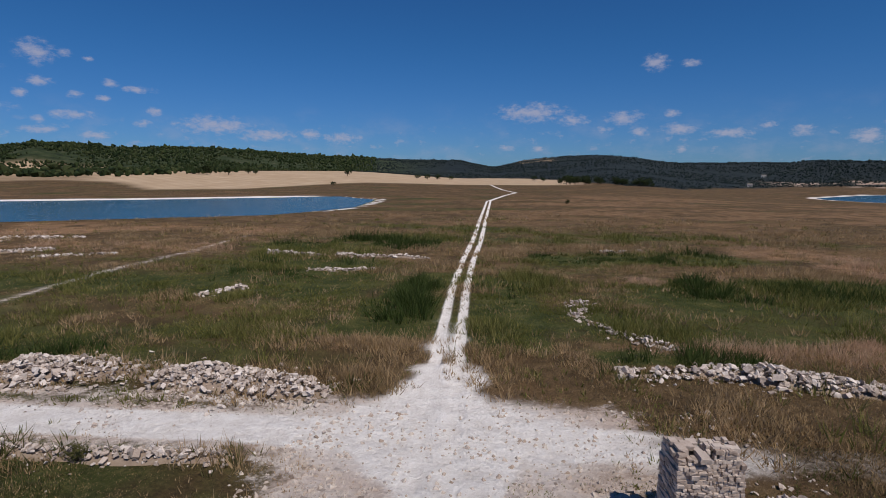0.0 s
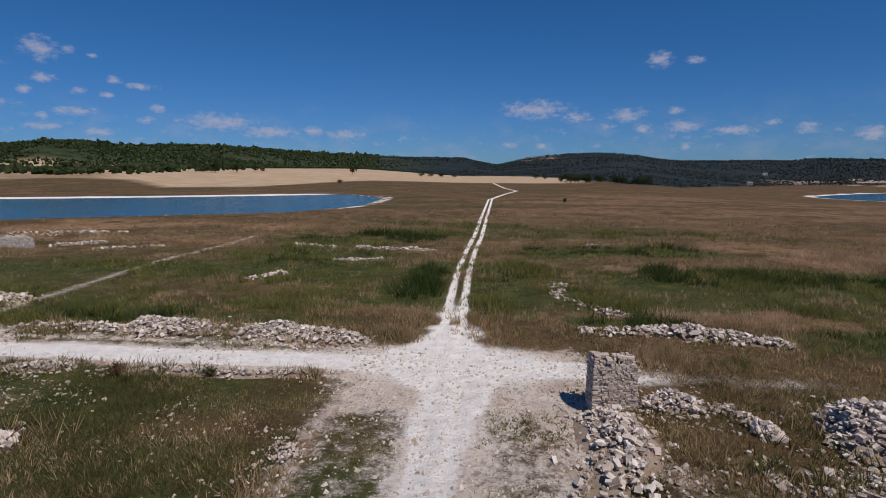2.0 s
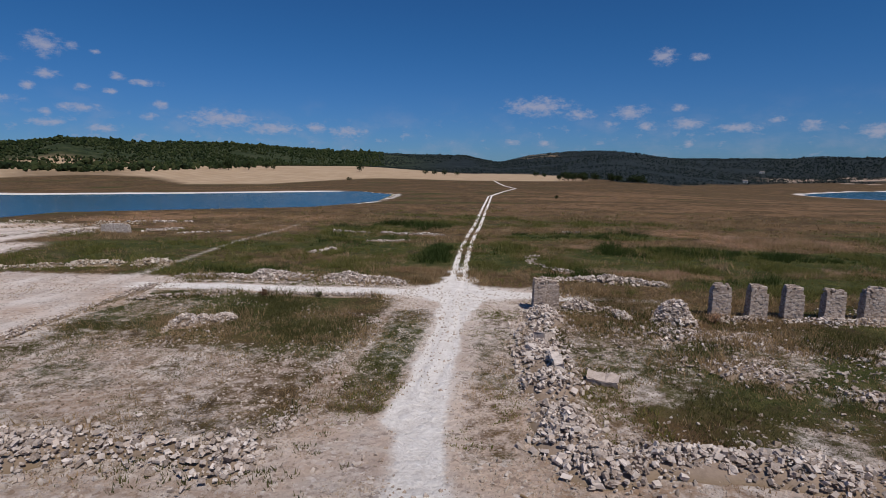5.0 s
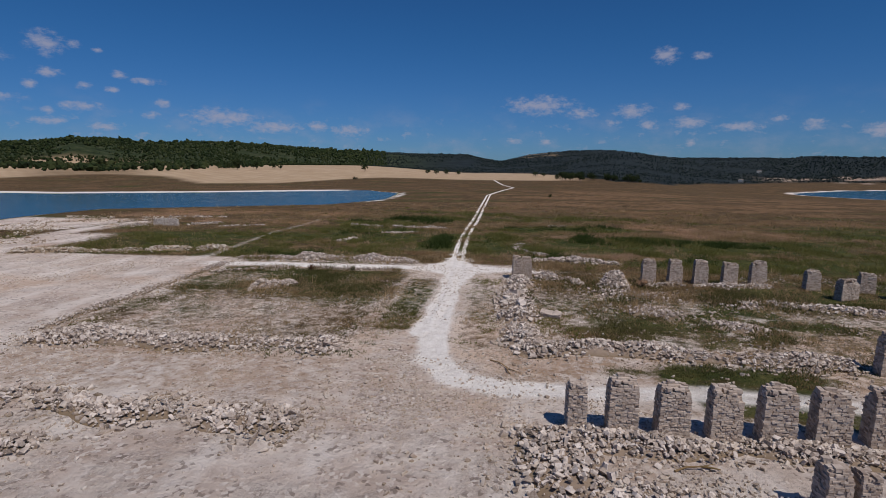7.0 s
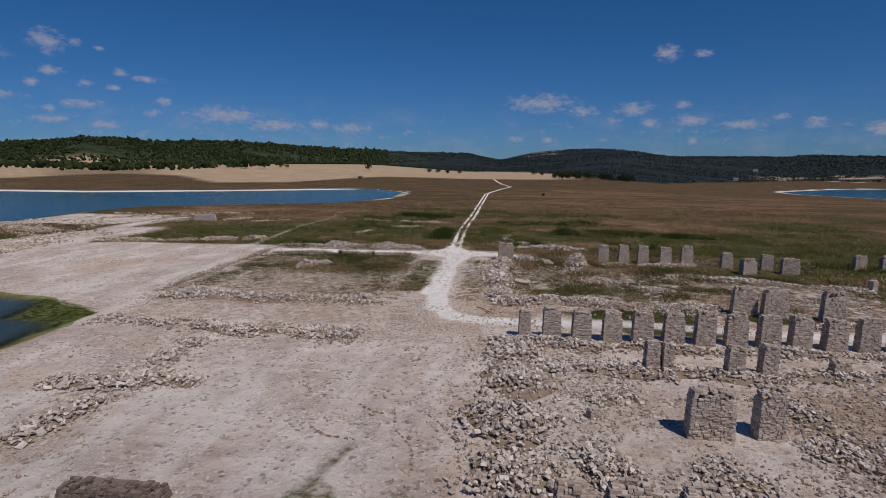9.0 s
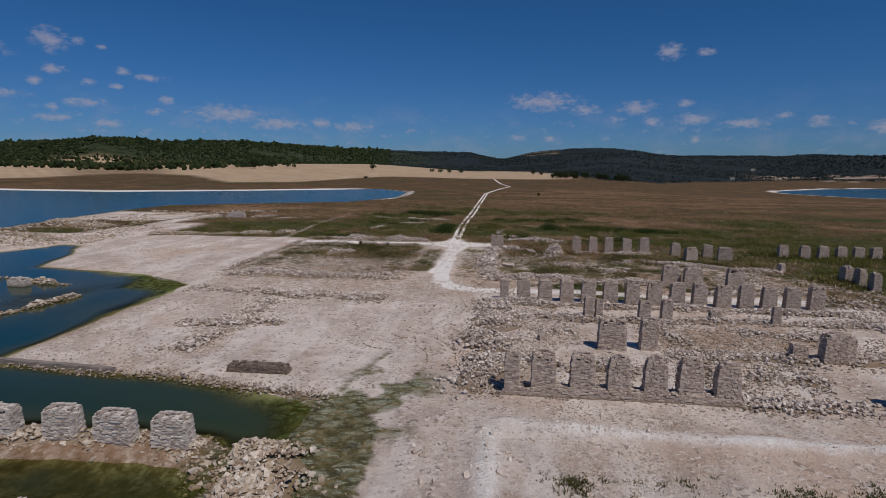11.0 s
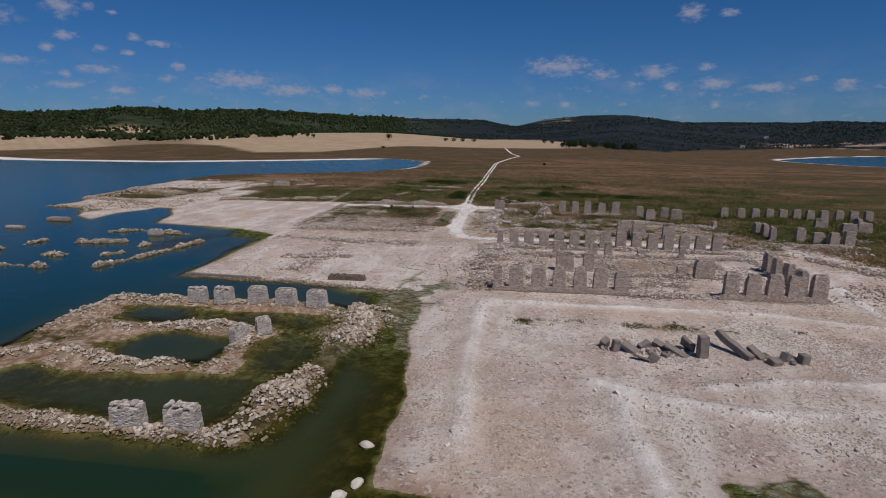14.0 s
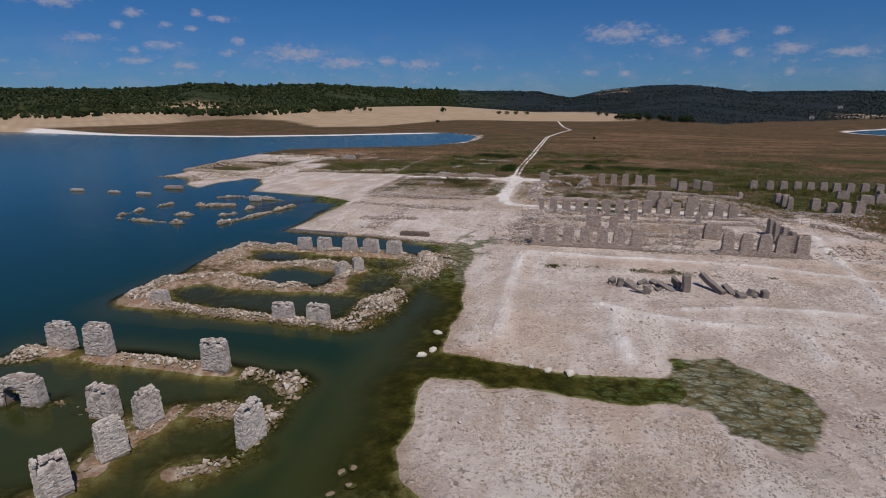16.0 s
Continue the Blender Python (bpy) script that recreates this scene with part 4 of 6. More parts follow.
# ---------------------------------------------------------------- masonry piers
def pier_stones(rng, w, d, h, course=0.095, long=0.18, dome=0.14):
    """The outer stones of a pier as boxes: centre, half sizes. The top is ragged, the sides lean in a little."""
    out, z, row = [], 0.0, 0
    ragged = rng.uniform(0.0, 0.8 if w < 1.8 else 1.15, 4) * min(1.0, h / 2)
    holes = [(rng.randint(4), rng.uniform(-0.25, 0.25), rng.uniform(0.2, 0.75) * h) for _ in range(3 if h > 1.5 else 0)]
    while z < h:
        ch = course * rng.uniform(0.75, 1.3)
        taper = 1 - 0.08 * z / h - (0.08 + 0.4 * dome) * smooth(z, h * (0.9 - dome), h * 1.03)
        for side in range(4):
            length, depth = ((w, d), (d, w))[side % 2]
            u = -length / 2 * taper
            while u < length / 2 * taper - 0.04:
                sl = min(long * rng.uniform(0.5, 1.5), length / 2 * taper - u)
                lim = h - (ragged[side] * (0.3 + 0.7 * abs(u) / length * 2) if w < 3 else 0.25 * h * rng.rand()) - dome * h * min(1, abs(u + sl / 2) / length * 2) ** 3
                if z < lim and rng.rand() > 0.035 and not any(side == a and u <= b * length < u + sl and z <= c < z + ch for a, b, c in holes):
                    proud = rng.uniform(-0.03, 0.035)
                    thick = 0.10
                    c = Vector((u + sl / 2, -(depth / 2 * taper - thick + proud), z + ch / 2))
                    out.append((Matrix.Rotation(side * math.pi / 2, 3, "Z") @ c, (sl / 2 - 0.003, thick, ch / 2 - 0.002), side))
                u += sl
        z += ch
        row += 1
    n = int(w * d / 0.07)
    for _ in range(n):
        out.append((Vector((rng.uniform(-0.36, 0.36) * w, rng.uniform(-0.36, 0.36) * d, h * (1 - 0.4 * dome) - rng.uniform(0.0, 0.12))), (rng.uniform(0.08, 0.2), rng.uniform(0.07, 0.14), rng.uniform(0.04, 0.09)), 0))
    return out


def box_stone(rng, c, half, side):
    v = CUBE_V * np.array(half) * (1 + rng.uniform(-0.12, 0.08, (8, 3)))
    a = side * math.pi / 2 + rng.uniform(-0.05, 0.05)
    r = np.array([[math.cos(a), -math.sin(a), 0], [math.sin(a), math.cos(a), 0], [0, 0, 1]])
    return v @ r.T + np.array(c)


def pier_core(rng, w, d, h, dome=0.14):
    bm = bmesh.new()
    bmesh.ops.create_grid(bm, x_segments=1, y_segments=1, size=0.5)
    bm.clear()
    levels, ring = 7, 12
    rings = []
    for i in range(levels + 1):
        z = -0.25 + (h * (1 - 0.4 * dome) + 0.02) * i / levels
        t = 1 - 0.08 * max(z, 0) / h - (0.10 + 0.9 * dome) * float(smooth(np.array(z), h * (0.85 - dome), h * 0.98))
        row = []
        for j in range(ring):
            a = 2 * math.pi * (j + 0.5) / ring
            cx, cy = math.cos(a), math.sin(a)
            m = max(abs(cx), abs(cy))
            row.append(bm.verts.new((cx / m * (w / 2 - 0.045) * t + rng.uniform(-0.015, 0.015), cy / m * (d / 2 - 0.045) * t + rng.uniform(-0.015, 0.015), z + rng.uniform(-0.04, 0.04) - (rng.uniform(0, 0.30) * min(1, h / 2.2) if i == levels else 0))))
        rings.append(row)
    for lo, hi in zip(rings[:-1], rings[1:]):
        for j in range(ring):
            bm.faces.new((lo[j], lo[(j + 1) % ring], hi[(j + 1) % ring], hi[j]))
    bm.faces.new(rings[-1])
    return bm


def to_mesh(name, bm, mat):
    me = bpy.data.meshes.new(name)
    bm.to_mesh(me)
    bm.free()
    me.materials.append(mat)
    return me


PLAN = {}
TO_SPLIT = []


def pier_type(w, d, h, seed, mat=None, course=0.095, dome=0.14):
    rng = np.random.RandomState(seed)
    core = to_mesh("masonry_pier", pier_core(rng, w, d, h, dome), PALE_MORTAR if mat is WHITE_MASON else MORTAR)
    st = pier_stones(rng, w, d, h, course, dome=dome)
    PLAN[core.name] = (st, mat)
    V = np.concatenate([box_stone(rng, *s) for s in st])
    F = (CUBE_F[None] + (np.arange(len(st)) * 8)[:, None, None]).reshape(-1, 4)
    return core, mesh_from("stones", V, F, mat or MASON)


def pier(kind, x, y, yaw=0.0, label="upright pier of coursed rubble stone with a broken top", scale=(1, 1, 1), lift=0.0, group="", lean=0.0, split=False):
    core, skin = kind
    m = pose(x, y, ground_z(x, y) + lift, lean, 0, yaw) @ Matrix.Diagonal((*scale, 1))
    ob = thing("masonry_pier", core, label, "stone pier", group=group, m=m)
    if split:
        TO_SPLIT.append((ob, *PLAN[core.name]))
    else:
        part("stonework", skin, ob, "", "stuff")
    return ob


R = random.Random(5)
KINDS = [pier_type(1.35, 0.8, 2.45, 100 + i, None, 0.095, (0.1, 0.16, 0.22)[i % 3]) for i in range(6)]
SHORE = [pier_type(1.35, 0.8, 2.45, 170 + i, None, 0.095, (0.26, 0.32, 0.38)[i % 3]) for i in range(5)]
NARROW = [pier_type(0.9, 0.8, 2.3, 120 + i) for i in range(2)]
WIDE = [pier_type(2.0, 0.75, 2.45, 130 + i) for i in range(4)]
LOW = [pier_type(1.1, 0.7, 1.05, 140 + i) for i in range(2)]
BLEACHED = [pier_type(1.95, 0.8, 2.25, 150 + i, WHITE_MASON, 0.105, 0.08) for i in range(4)]


def vary():
    return (R.uniform(0.94, 1.06), R.uniform(0.92, 1.08), R.uniform(0.93, 1.04))


# corner pier at the crossing
pier(NARROW[1], 4.75, 12.9, 3, "lone rough pier of pale broken rubble at the crossroads", (0.95, 1.5, 1.06), split=True)
pier(WIDE[0], 5.75, 13.35, 2, "wall stub of coursed rubble beside the crossroads pier", (0.55, 0.9, 0.95), split=True)
# row along the northern lane
for x in (17.6, 20.1, 22.5, 25.2, 27.8):
    pier(KINDS[R.randrange(6)], x, 12.6, R.uniform(-3, 3), scale=vary(), group="piers of the northern ruin")
for x, y, kind, yaw in ((32.1, 11.4, KINDS[1], 0), (33.2, 8.0, WIDE[1], 20), (36.6, 11.0, KINDS[3], -10), (38.2, 8.8, WIDE[2], -6)):
    pier(kind, x, y, yaw, "stub of a broken rubble-stone wall standing in dry grass", (0.95, 1, 0.8), group="piers of the northern ruin")
# north front of the large ruin
pier(NARROW[0], 6.5, -18.6, 3, scale=vary(), group="piers of the large ruin, lane side", split=True)
for i in range(14):
    pier(KINDS[R.randrange(6)], 8.45 + 2.13 * i, -18.6 + R.uniform(-0.1, 0.1), R.uniform(-3, 3), scale=vary(), group="piers of the large ruin, lane side", split=i < 3)
# south front, standing on its sill wall
pier(NARROW[1], 7.0, -41.0, 0, scale=(1, 0.9, 0.98), lift=0.45, group="piers of the large ruin, shore side")
for x in (8.9, 11.2, 13.3, 15.4, 17.4, 19.5, 30.0, 32.0, 34.0, 35.9, 38.0):
    pier(SHORE[R.randrange(5)], x, -41.0 + R.uniform(-0.06, 0.06), R.uniform(-2, 2), "weathered rubble-stone window pier above a low sill wall", (R.uniform(0.96, 1.1), 0.9, R.uniform(0.93, 1.0)), 0.45, "piers of the large ruin, shore side", split=x < 9)
for y in (-29.5, -31.8, -34.5, -37.2):
    pier(KINDS[R.randrange(6)], 38.2, y, 90 + R.uniform(-4, 4), scale=vary(), group="piers of the large ruin, east side")
for x, y, kind, yaw, s in ((25.2, -10.2, WIDE[0], 0, (1, 1, 1.04)), (27.3, -11.0, WIDE[3], 0, (1, 1, 1.03)), (31.6, -11.4, WIDE[1], 0, (0.9, 1, 1.12)),
                           (14.1, -23.9, NARROW[0], 90, (1.0, 1, 0.87)), (15.0, -24.0, NARROW[1], 0, (0.7, 1, 0.8)), (18.9, -24.2, NARROW[1], 0, (1.1, 1, 0.84)), (20.8, -24.2, NARROW[0], 0, (1, 1, 0.92)),
                           (25.1, -23.8, LOW[0], 0, (0.9, 1, 1)), (30.0, -24.2, NARROW[0], 80, (0.8, 0.8, 0.75)), (14.6, -32.2, WIDE[2], 0, (1.05, 1.05, 1)), (17.3, -32.0, KINDS[2], 0, (0.9, 1.1, 1)),
                           (30.0, -33.0, WIDE[3], 4, (1.1, 1.1, 0.9)), (27.8, -32.3, LOW[1], 0, (1, 1, 1)), (9.5, -31.0, LOW[0], 30, (0.6, 0.6, 0.5))):
    pier(kind, x, y, yaw, "fragment of an inner stone wall among rubble", s, group="inner walls of the large ruin", split=y < -31.9 and x < 18)
# eastern ruins in the grass
for i, x in enumerate((47.6, 50.6, 53.1, 55.5, 57.8, 60.1, 62.4, 64.7, 67.2, 69.6, 72.0)):
    pier(KINDS[R.randrange(6)], x, 12.0 - 0.1 * i, R.uniform(-3, 3), scale=(1.0, 1, 0.8), group="piers of the eastern ruin")
for x, y, kind, yaw, s in ((46.8, -4.6, KINDS[0], 90, (1, 1, 0.8)), (47.2, -6.6, KINDS[1], 88, (1, 1, 0.85)), (47.4, -8.9, KINDS[2], 80, (1, 1, 0.85)), (50.9, -9.6, KINDS[4], 5, (1, 1, 0.85)),
                           (52.8, -11.0, WIDE[0], 0, (0.8, 1, 0.7)), (54.3, -12.1, KINDS[5], 6, (1, 1, 0.82)), (56.1, -12.5, KINDS[3], 0, (1, 1, 0.95)), (59.8, 2.4, WIDE[1], 0, (1, 1, 0.72)),
                           (61.4, -2.7, WIDE[2], 0, (1.1, 1, 0.75)), (64.6, -1.0, WIDE[3], 0, (1.1, 1, 0.7)), (66.5, 4.0, KINDS[1], 90, (1, 1, 0.7)), (50.0, 0.5, LOW[0], 0, (1, 1, 1)), (42.2, 0.8, LOW[1], 30, (0.8, 0.8, 1.1))):
    pier(kind, x, y, yaw, "stub of a rubble-stone wall in tall green grass", s, group="piers of the eastern ruin")
# island ruins
for x in (-21.3, -18.6, -15.2, -12.4, -9.4):
    pier(BLEACHED[R.randrange(4)], x, -49.8, R.uniform(-3, 3), "stubby sun-bleached stone pier at the water's edge", (R.uniform(0.88, 1.02), 1, R.uniform(0.66, 0.76)), group="piers of the island ruin")
for x, y, yaw, s in ((-12.6, -70.8, 0, (0.95, 1, 0.76)), (-9.4, -70.6, 0, (1, 1, 0.78)), (-25.8, -70.0, 10, (0.8, 1, 0.55)), (-12.6, -58.2, 70, (0.8, 1, 0.75)), (-11.4, -56.6, 40, (0.6, 1, 0.6))):
    pier(BLEACHED[R.randrange(4)], x, y, yaw, "stubby sun-bleached stone pier at the water's edge", s, group="piers of the island ruin")
for i, (x, y, yaw, s) in enumerate(((-26.4, -79.8, 0, (1.1, 1, 0.95)), (-22.5, -80.2, 0, (1.05, 1, 1.06)), (-12.45, -80.4, 0, (0.95, 1, 1.02)), (-15.5, -86.9, 0, (0.92, 1, 1.06)), (-12.3, -87.0, 72, (0.74, 0.9, 0.98)),
                     (-12.0, -90.0, 65, (0.74, 0.9, 0.94)), (-5.5, -87.1, 78, (0.85, 0.85, 1.16)), (-12.3, -93.2, 60, (0.76, 1, 0.92)))):
    pier(BLEACHED[i % 4], x, y, yaw, "tall chalk-white stone pier standing in shallow water", s, lift=0.1, group="white piers in the shallows", split=i in (5, 6))

# ---------------------------------------------------------------- ruined walls
WALLS = [
    # plot west of the track
    ([(-27.6, -9.4), (-18, -9.9), (-6.5, -9.6)], 3.2, 0.55, 1150, 0.205), ([(-28.6, -9), (-28.7, 18)], 1.2, 0.3, 350, 0.14), ([(-28.5, 20.3), (-18, 21.8), (-6.5, 20.4)], 2.2, 0.75, 1000, 0.19),
    ([(-27.5, 12), (-24, 14), (-20, 15.2)], 1.2, 0.35, 220, 0.16), ([(-20.4, 6.2), (-18.6, 6.6), (-17, 8.2)], 2.4, 0.8, 230, 0.2), ([(-19, 14.6), (-8, 15.2)], 0.9, 0.3, 160, 0.16), ([(-7.2, -9), (-6.8, 9)], 1.2, 0.15, 260, 0.11),
    # plot east of the track
    ([(4.6, 12.5), (4.4, 4), (4.8, -8)], 2.6, 0.7, 900, 0.2), ([(4, -8.4), (12, -8.3), (24, -9.6)], 2.4, 0.55, 900, 0.19), ([(6.2, 13.6), (10.2, 13.4), (10.8, 11)], 1.0, 0.7, 260, 0.18),
    ([(13.3, 11.8), (15.8, 11.2)], 3.0, 1.1, 360, 0.2), ([(5.5, 23.4), (10.5, 24), (17, 22.4)], 1.4, 0.6, 330, 0.2), ([(9, 8), (16, 7), (25, 4)], 3.0, 0.3, 420, 0.17), ([(12, 3), (22, -3)], 3.5, 0.25, 320, 0.16), ([(24, 6), (42, 0)], 2.5, 0.35, 480, 0.18),
    ([(17, 11.6), (29, 12)], 1.4, 0.35, 320, 0.17),
    # large ruin
    ([(5.6, -18.5), (5.4, -30), (5.3, -42)], 3.6, 0.6, 1700, 0.19), ([(6, -19.8), (20, -20), (38, -20)], 2.0, 0.5, 1300, 0.18), ([(9, -24.4), (24, -24.6), (38, -24)], 2.2, 0.4, 900, 0.18),
    ([(18, -33), (28, -33), (36, -32)], 2.4, 0.35, 700, 0.17), ([(20, -41.2), (29.5, -41.2)], 1.6, 0.45, 420, 0.19), ([(20, -25), (20.5, -33), (21, -40)], 2.4, 0.35, 500, 0.17), ([(38.3, -20), (38.4, -41)], 1.4, 0.4, 360, 0.18),
    ([(26, -27), (34, -28)], 2.2, 0.4, 380, 0.18), ([(40, -12), (44, -20), (52, -30), (60, -34)], 3.0, 0.3, 700, 0.17), ([(28, -13), (40, -12)], 2.0, 0.35, 360, 0.18), ([(46, -12.8), (58, -14)], 1.6, 0.35, 260, 0.17),
    ([(8, -36), (11, -34.6)], 3.0, 0.6, 260, 0.18), ([(9.5, -29), (12.6, -27.8)], 3.0, 0.5, 240, 0.17), ([(12.5, -35.6), (16, -37.2)], 2.8, 0.45, 240, 0.17), ([(23, -36), (27.5, -37.6)], 3.0, 0.5, 280, 0.18), ([(7.2, -23.6), (8.8, -26)], 2.8, 0.55, 240, 0.19),
    # flat by the water
    ([(-27.6, -18.6), (-16, -19.0), (-5.2, -20.4)], 2.6, 0.42, 850, 0.22), ([(-22, -30.2), (-12.4, -29.2)], 2.1, 0.42, 380, 0.23), ([(-17.4, -37), (-16.8, -30), (-16.6, -21.5)], 1.9, 0.36, 420, 0.22),
    # lines of stones in the meadow
    ([(-48, 51.4), (-41, 54.8)], 1.0, 0.2, 60, 0.26), ([(-25, 56.8), (-16, 56), (-6.5, 54.6)], 1.0, 0.3, 160, 0.27), ([(-17, 47.5), (-11, 48.2)], 0.9, 0.2, 60, 0.25), ([(-21.5, 36.6), (-19, 39.5)], 1.0, 0.3, 50, 0.27),
    ([(-66, 66), (-55, 68)], 1.2, 0.2, 70, 0.26), ([(-66, 48.8), (-61, 51)], 1.6, 0.5, 90, 0.26), ([(-54.8, 53), (-50, 57)], 1.4, 0.4, 70, 0.26), ([(9, 27), (5.5, 33), (6, 38)], 1.4, 0.15, 120, 0.17), ([(12, 62), (17, 63)], 0.8, 0.2, 40, 0.26),
    ([(-28.5, -40.8), (-15, -41.6), (-3.5, -43.2)], 1.5, 0.25, 620, 0.14),
]
for i, (pts, w, h, n, s) in enumerate(WALLS):
    rubble_wall(pts, w, h, n, s, seed=i + 1, pieces=36 if i < 18 else 0)
ISLE_WALLS = [
    ([(-29.6, -56), (-29.2, -50), (-22.5, -49.2)], 1.4, 0.4, 330, 0.19), ([(-22.5, -49.6), (-8, -49.8)], 1.3, 0.25, 300, 0.17), ([(-6.6, -49.8), (-4.2, -51), (-4.2, -58.5)], 2.8, 0.75, 620, 0.24),
    ([(-4.9, -62), (-5.6, -67), (-6.2, -71.4)], 2.6, 0.7, 420, 0.24), ([(-30.2, -69), (-22, -71), (-7, -71.2)], 1.5, 0.35, 520, 0.19), ([(-30, -69), (-29.6, -64.4), (-25.5, -61.3)], 1.4, 0.4, 260, 0.2),
    ([(-24, -57.6), (-19, -55.4), (-12.4, -56.4)], 1.6, 0.45, 360, 0.2), ([(-24.2, -62.4), (-18, -63.6), (-11.4, -62.2)], 1.6, 0.5, 360, 0.2), ([(-12.6, -56.4), (-12.4, -60)], 1.6, 0.6, 160, 0.2),
    ([(-29.5, -82.6), (-27.6, -80.2)], 1.8, 0.7, 160, 0.22), ([(-20.6, -80.3), (-14, -80.3)], 1.0, 0.3, 120, 0.17), ([(-10.4, -80.2), (-6.6, -80.6), (-5.5, -84.6)], 1.9, 0.75, 260, 0.24), ([(-20.2, -86.5), (-16.6, -86.6)], 1.2, 0.4, 90, 0.19),
    ([(-7.6, -90.6), (-4.2, -88.2)], 1.2, 0.3, 90, 0.18), ([(-12, -85.2), (-8, -84.6)], 2.4, 0.2, 110, 0.16), ([(-5.6, -85), (-5.2, -88.4)], 0.9, 0.25, 70, 0.18),
]
for i, (pts, w, h, n, s) in enumerate(ISLE_WALLS):
    rubble_wall(pts, w * 1.1, h * 0.95, int(n * 1.25), s * 0.98, PALE, "pale stone wall footing rising out of the shallows", 60 + i)
DROWNED = [
    ([(-62, -38.4), (-54, -39.7), (-44, -39.7)], 1.3, 0.95, 320), ([(-41.8, -39.8), (-39.5, -33), (-38.5, -28), (-36.4, -19.4)], 1.4, 0.95, 448), ([(-62.5, -37), (-62, -31), (-60.5, -25)], 1.2, 0.95, 192), ([(-57, -18.5), (-52, -16.2), (-40, -19.2)], 1.3, 0.95, 320),
    ([(-55, -33.7), (-50, -33.9)], 1.6, 0.95, 160), ([(-55.4, -26.4), (-47.6, -24.8)], 1.3, 0.95, 208), ([(-46, -33.4), (-43.5, -30.6)], 1.4, 0.95, 144), ([(-44, -28.8), (-43.8, -24.6)], 1.3, 0.95, 128), ([(-60.8, -19.5), (-57, -18.2)], 1.2, 0.5, 60),
    ([(-93.4, -6.9), (-84, -7.9), (-72, -9.0)], 0.9, 0.3, 150), ([(-91, 6), (-80, 5), (-74, 0)], 2.0, 0.5, 260), ([(-94, 20), (-82, 16), (-70, 12)], 3.0, 0.5, 400), ([(-96, 40), (-84, 34), (-76, 30)], 4.0, 0.5, 400), ([(-60, 21), (-48, 23), (-33, 27)], 1.6, 0.5, 420),
]
for i, (pts, w, h, n) in enumerate(DROWNED):
    rubble_wall(pts, w * 1.15, h * (0.95 if i < 9 else 1), int(n * 1.3), 0.24, PALE, "drowned wall footing with stones breaking the surface", 90 + i)

# ---------------------------------------------------------------- low walls, arch and hut
for w, d, h, x, y, mat, label in ((14.3, 0.95, 0.62, 13.4, -41.0, MASON, "low sill wall of grey stone below a row of piers"), (10.4, 0.95, 0.62, 34.0, -41.0, MASON, "low sill wall of grey stone below a row of piers"),
                                  (4.2, 0.8, 0.55, -9.7, -39.9, DARK_MASON, "dark squat remnant of a stone wall on the flat"), (4.8, 0.6, 1.45, -58.2, 51.6, WHITE_MASON, "pale rendered hut wall left standing in the meadow"),
                                  (4.4, 0.9, 0.8, -73.0, -9.9, MASON, "dark low wall block standing in the lake"), (3.0, 0.8, 0.6, -91.6, -16.6, WHITE_MASON, "pale wall stub above the water"),
                                  (2.6, 0.8, 0.5, -81.9, -16.9, WHITE_MASON, "pale wall stub above the water"), (3.2, 0.8, 0.55, -74.0, -17.6, WHITE_MASON, "pale wall stub above the water"), (2.2, 0.9, 1.1, -47.2, -19.5, WHITE_MASON, "pale wall stub above the water")):
    core, skin = pier_type(w, d, h, int(abs(x) * 10), mat)
    ob = thing("low_wall", core, label, "stone wall", m=pose(x, y, max(ground_z(x, y), WATER_Z - 0.1)))
    part("stonework", skin, ob, "", "stuff")


def ledge(x, y, length, yaw):
    """A straight low kerb of cast concrete with worn edges."""
    rng = np.random.RandomState(19)
    bm = bmesh.new()
    bmesh.ops.create_cube(bm, size=1.0)
    bmesh.ops.scale(bm, vec=(length, 0.45, 0.5), verts=bm.verts)
    bmesh.ops.subdivide_edges(bm, edges=[e for e in bm.edges if e.calc_length() > 1], cuts=14)
    bmesh.ops.bevel(bm, geom=[e for e in bm.edges if len(e.link_faces) == 2 and e.calc_face_angle(0) > 0.8], offset=0.04, segments=2, affect="EDGES")
    for v in bm.verts:
        v.co += Vector(rng.uniform(-0.02, 0.02, 3))
    thing("ledge", to_mesh("ledge", bm, SLAB), "straight low concrete ledge along the water's edge", "ledge", m=pose(x, y, ground_z(x, y) + 0.06, 0, 0, yaw))


ledge(-24.0, -40.7, 9.4, -4)


